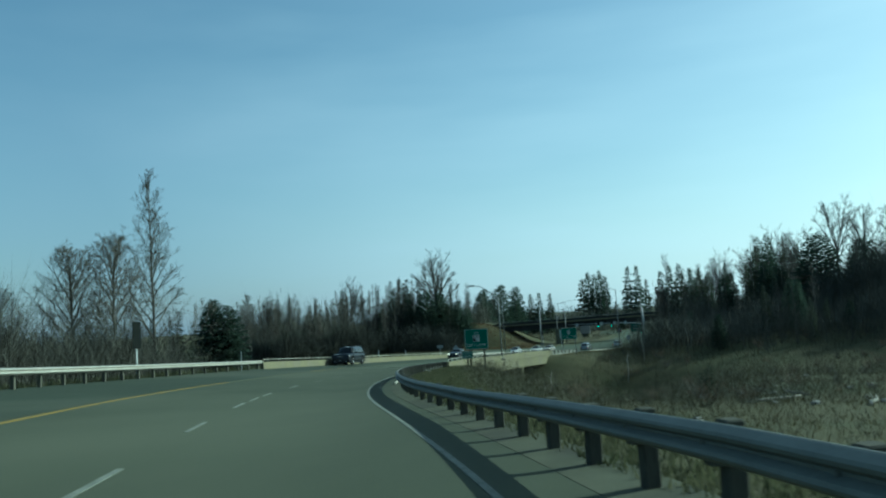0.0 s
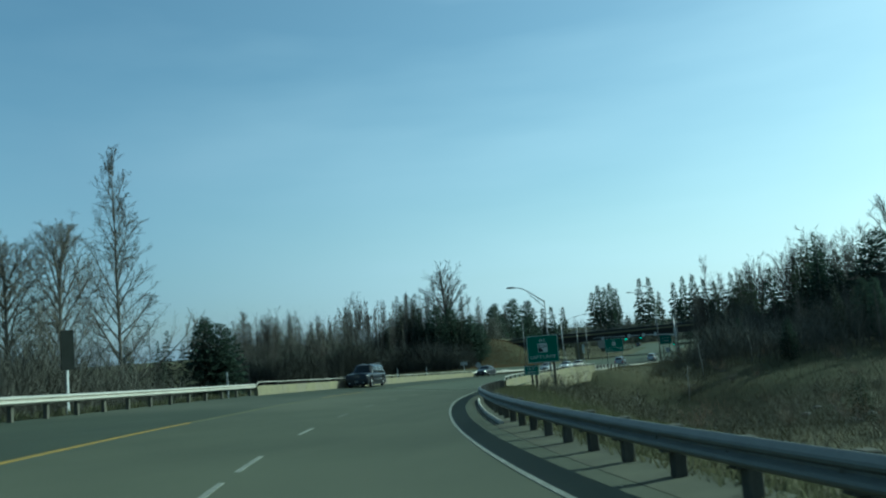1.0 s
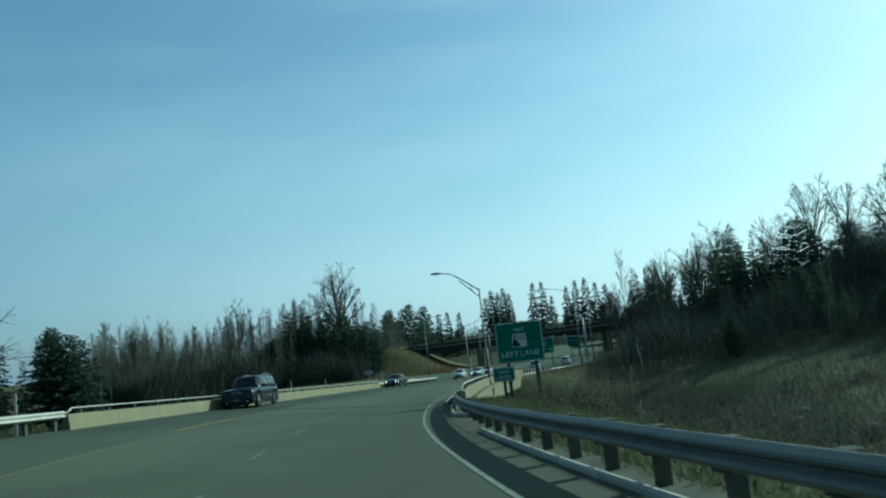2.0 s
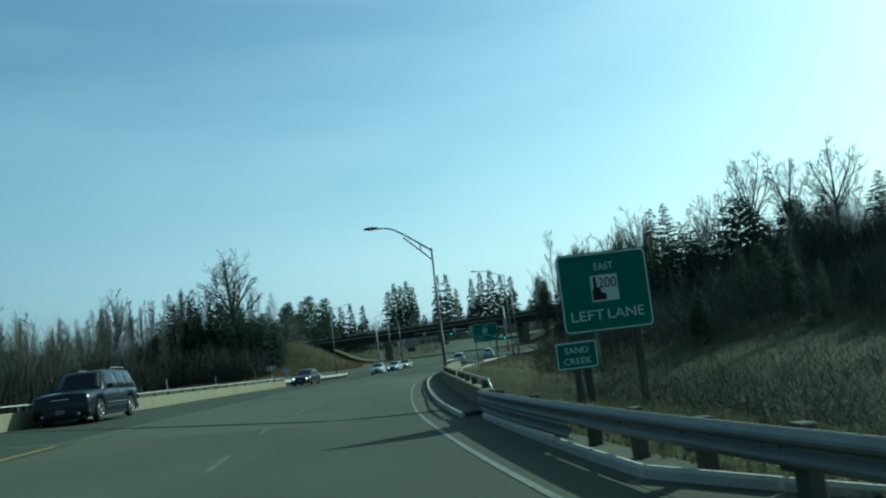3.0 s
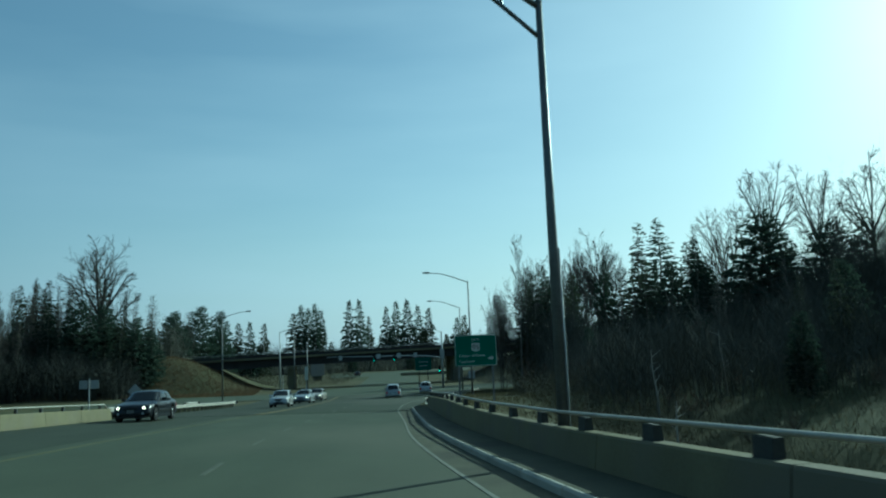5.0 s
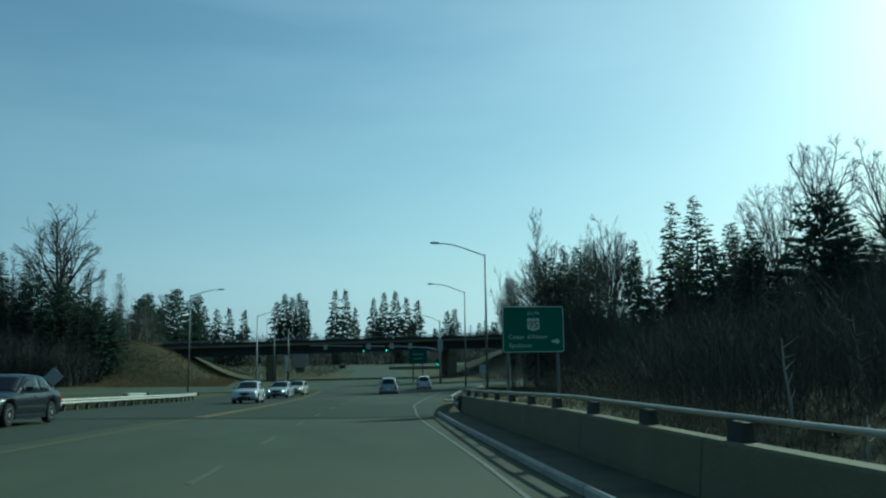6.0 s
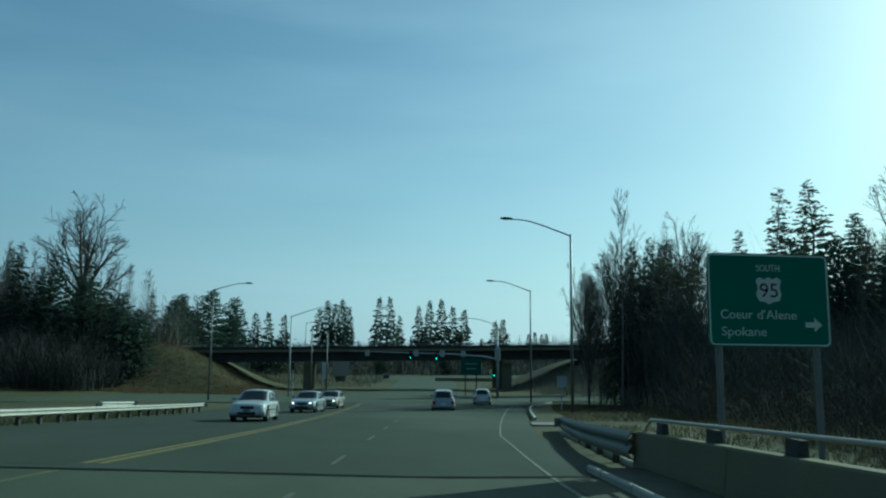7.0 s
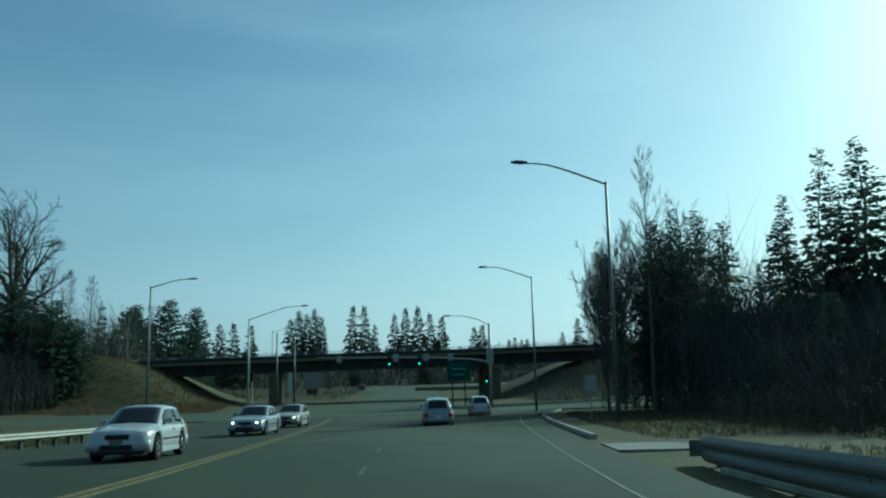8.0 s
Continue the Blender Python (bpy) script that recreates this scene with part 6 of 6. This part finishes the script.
def grass_patch(name, label, n, spot, tall, seed, broad=1.0, mat=DRY_GRASS):
    r, b = random.Random(seed), Build()
    for _ in range(n):
        x, y = spot(r)
        z = land_z(x, y)
        for _k in range(3):
            a, hgt, w = r.uniform(0, 6.28), r.uniform(*tall), r.uniform(0.008, 0.018) * broad
            px, py = x + r.uniform(-0.1, 0.1), y + r.uniform(-0.1, 0.1)
            lx, ly = r.uniform(-0.5, 0.5) * hgt, r.uniform(-0.5, 0.5) * hgt
            dx, dy = math.cos(a) * w, math.sin(a) * w
            b.add([(px - dx, py - dy, z - 0.03), (px + dx, py + dy, z - 0.03), (px + dx * 0.7 + lx * 0.4, py + dy * 0.7 + ly * 0.4, z + hgt * 0.6), (px + lx, py + ly, z + hgt)], [(0, 1, 2), (0, 2, 3)])
    tagged(part(name, b, mat, fix=False), label, "grass", kind="stuff")


def near_verge(r):
    y = r.uniform(-5, 66)
    return edge_x(y) + right_d(y) + 0.35 + r.random() ** 1.6 * 9, y


def far_verge(r):
    y = r.uniform(0, 62) if r.random() < 0.5 else r.uniform(120, 170)
    return edge_x(y) - left_d(y) * 1.03 - 1.0 - r.random() * 6, y


def end_verge(r):
    y = r.choice((r.uniform(120, 142), r.uniform(148, 190), r.uniform(148, 190)))
    return edge_x(y) + 3.6 + flare(y) + r.random() ** 1.3 * 14, y


grass_patch("grass", "dry straw-coloured grass on the verge behind the guardrail", 26000, near_verge, (0.05, 0.22), 3, broad=0.7)
grass_patch("grass", "dry grass beyond the far barrier", 7000, far_verge, (0.15, 0.45), 4)
grass_patch("grass", "dry grass beside the turning lane", 9000, end_verge, (0.06, 0.22), 6, mat=OLD_GRASS)


def hollow(r):
    y = r.uniform(20, 165)
    return edge_x(y) + 9 + flare(y) + r.random() ** 1.4 * 55, y


def bank_west(r):
    return r.uniform(-75, -30), r.uniform(225, 258)


def thicket(label, n, spot, tall, seed, mat, width, kids=6, lean=0.3, name="undergrowth", rise=(-0.3, 1.0)):
    """A tangle of thin bare stems with rising side twigs."""
    r, b = random.Random(seed), Build()

    def blade(p, q, w):
        a = r.uniform(0, math.pi)
        dx, dy = math.cos(a) * w, math.sin(a) * w
        b.add([(p[0] - dx, p[1] - dy, p[2]), (p[0] + dx, p[1] + dy, p[2]), q], [(0, 1, 2)])
    for _ in range(n):
        x, y = spot(r)
        z = land_z(x, y) - 0.05
        h = r.uniform(*tall) * (0.75 + 0.7 * noise.noise(Vector((x * 0.12, y * 0.12, seed))) + 0.25)
        w = r.uniform(*width)
        lx, ly = r.uniform(-lean, lean) * h, r.uniform(-lean, lean) * h
        blade((x, y, z), (x + lx, y + ly, z + h), w)
        for _k in range(kids):
            s = r.uniform(0.1, 0.85)
            px, py, pz = x + lx * s, y + ly * s, z + h * s
            m = h * r.uniform(0.16, 0.38)
            a, up = r.uniform(0, 2 * math.pi), r.uniform(*rise)
            blade((px, py, pz), (px + m * math.cos(a), py + m * math.sin(a), pz + m * up), w * 0.75)
    tagged(part(name, b, mat, fix=False), label, "undergrowth", kind="stuff")


def near_hollow(r):
    y = r.uniform(8, 66)
    return edge_x(y) + 4.5 + r.random() ** 1.2 * 34, y


def mid_hollow(r):
    y = r.uniform(56, 108)
    return edge_x(y) + 2.6 + right_d(y) + r.random() ** 1.3 * 44, y


def bush_hollow(r):
    y = r.gauss(92, 14)
    return edge_x(y) + 4.5 + right_d(y) + abs(r.gauss(0, 11)), y


def far_hollow(r):
    y = r.uniform(102, 165)
    return edge_x(y) + 6 + flare(y) + 3 * smooth(112, 122, y) + r.random() ** 1.2 * 60, y


def near_wood(r):
    x = r.uniform(9, 100)
    y = r.uniform(168, 190) - 0.35 * max(0.0, x - 20)
    return x, y + 8 * smooth(14, 8, x)


def high_wood(r):
    x = r.uniform(34, 110)
    return x, r.uniform(160, 185) - 0.45 * (x - 30)


def bank_foot(r):
    return r.uniform(-98, -51), r.uniform(222, 241)


def east_bank(r):
    return r.uniform(13, 60), r.uniform(230, 254)


def far_field(r):
    y = r.uniform(272, 364)
    return edge_x(y) - 15 - r.random() * 45, y


def behind_bank(r):
    return r.uniform(-90, -50), r.uniform(268, 330)


def wood_front(r):
    x, y = r.uniform(-2, 80), r.uniform(127, 176)
    return max(x, edge_x(y) + 13 + flare(y) + r.random() * 5), y - 0.3 * max(0.0, x - 30)


def left_wood(r):
    s, back = r.uniform(0.42, 0.97), r.random() ** 1.2 * 26
    return -112 + 54 * s - back * 0.9 + 4, 118 + 148 * s + back * 0.35


def left_saplings(r):
    s, back = r.uniform(0.44, 0.70), r.random() * 20
    return -112 + 54 * s - back * 0.9 - 3, 118 + 148 * s + back * 0.35


def left_brush(r):
    y = 42 + r.gauss(0, 19)
    while y > 70:
        y = 42 + r.gauss(0, 19)
    return edge_x(y) - left_d(y) - 9 - abs(r.gauss(0, 19)) + 1.5 * noise.noise(Vector((0.0, y * 0.2, 4.0))), y


def far_hedge(r):
    x = r.uniform(-70, 130)
    return x, 366 + 0.06 * x + r.uniform(0, 16)


def far_wood(r):
    return r.uniform(-110, 150), r.uniform(470, 520)


grass_patch("grass", "brown matted grass in the hollow and up the hillside", 16000, hollow, (0.12, 0.4), 9, broad=1.0, mat=OLD_GRASS)
grass_patch("grass", "dry grass on the overpass bank", 17000, bank_west, (0.15, 0.45), 10, broad=1.6, mat=BANK_GRASS)
thicket("low brown brush in the hollow beside the road", 11000, near_hollow, (0.25, 1.0), 51, BROWN_TWIGS, (0.006, 0.013), 8, 0.8)
thicket("dense brown brush over the hollow beside the bridge", 21000, mid_hollow, (0.3, 1.2), 52, BROWN_TWIGS, (0.005, 0.012), 8, 0.7)
thicket("tall tangled brown bushes between bridge and wood", 9000, bush_hollow, (1.3, 3.0), 65, BROWN_TWIGS, (0.004, 0.009), 13, 0.45)
thicket("dense brown brush on the far side of the hollow", 13000, far_hollow, (0.6, 2.2), 64, BROWN_TWIGS, (0.011, 0.022), 7, 0.6)
thicket("dark leafless thicket along the edge of the wood", 9000, near_wood, (4.0, 8.5), 53, DARK_BRUSH, (0.025, 0.045), 9, 0.12, rise=(0.4, 2.2))
thicket("tangle of tall bare saplings in the wood", 5000, high_wood, (7.0, 12.0), 59, DARK_BRUSH, (0.022, 0.04), 12, 0.10, rise=(0.6, 2.4))
thicket("leafless brush on the slope before the wood", 11000, wood_front, (2.5, 5.0), 54, DARK_BRUSH, (0.016, 0.034), 9, 0.16, rise=(0.3, 2.0))
# shade at the bank's foot is put into this brush's colour
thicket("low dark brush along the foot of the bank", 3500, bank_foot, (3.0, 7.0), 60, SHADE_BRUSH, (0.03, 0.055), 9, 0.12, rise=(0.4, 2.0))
thicket("dark brush on the slope by the overpass end", 6000, east_bank, (0.5, 1.6), 61, THICKET, (0.012, 0.03), 7, 0.6)
thicket("low brown brush beside the far road", 5000, far_field, (0.4, 1.2), 63, BROWN_TWIGS, (0.02, 0.045), 6, 0.7)
thicket("dark thicket behind the overpass bank", 3500, behind_bank, (6.0, 10.0), 62, THICKET, (0.05, 0.09), 9)
# the shade beneath the wood is coloured into these stems
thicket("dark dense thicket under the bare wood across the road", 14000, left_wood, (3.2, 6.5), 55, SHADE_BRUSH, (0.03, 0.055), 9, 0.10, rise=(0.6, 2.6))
thicket("tall bare grey saplings of the wood across the road", 2600, left_saplings, (6.0, 9.5), 66, THICKET, (0.022, 0.042), 11, 0.06, rise=(1.2, 3.2))
thicket("dense brown brush beyond the far barrier", 15000, left_brush, (3.2, 5.2), 56, DARK_BRUSH, (0.012, 0.026), 11, 0.16, rise=(0.3, 2.0))
thicket("dark brush on the bank beyond the far road", 3500, far_hedge, (3.0, 6.0), 57, THICKET, (0.07, 0.14), 7)
thicket("dark far thicket below the distant evergreens", 4000, far_wood, (6.0, 11.0), 58, THICKET, (0.09, 0.18), 7)
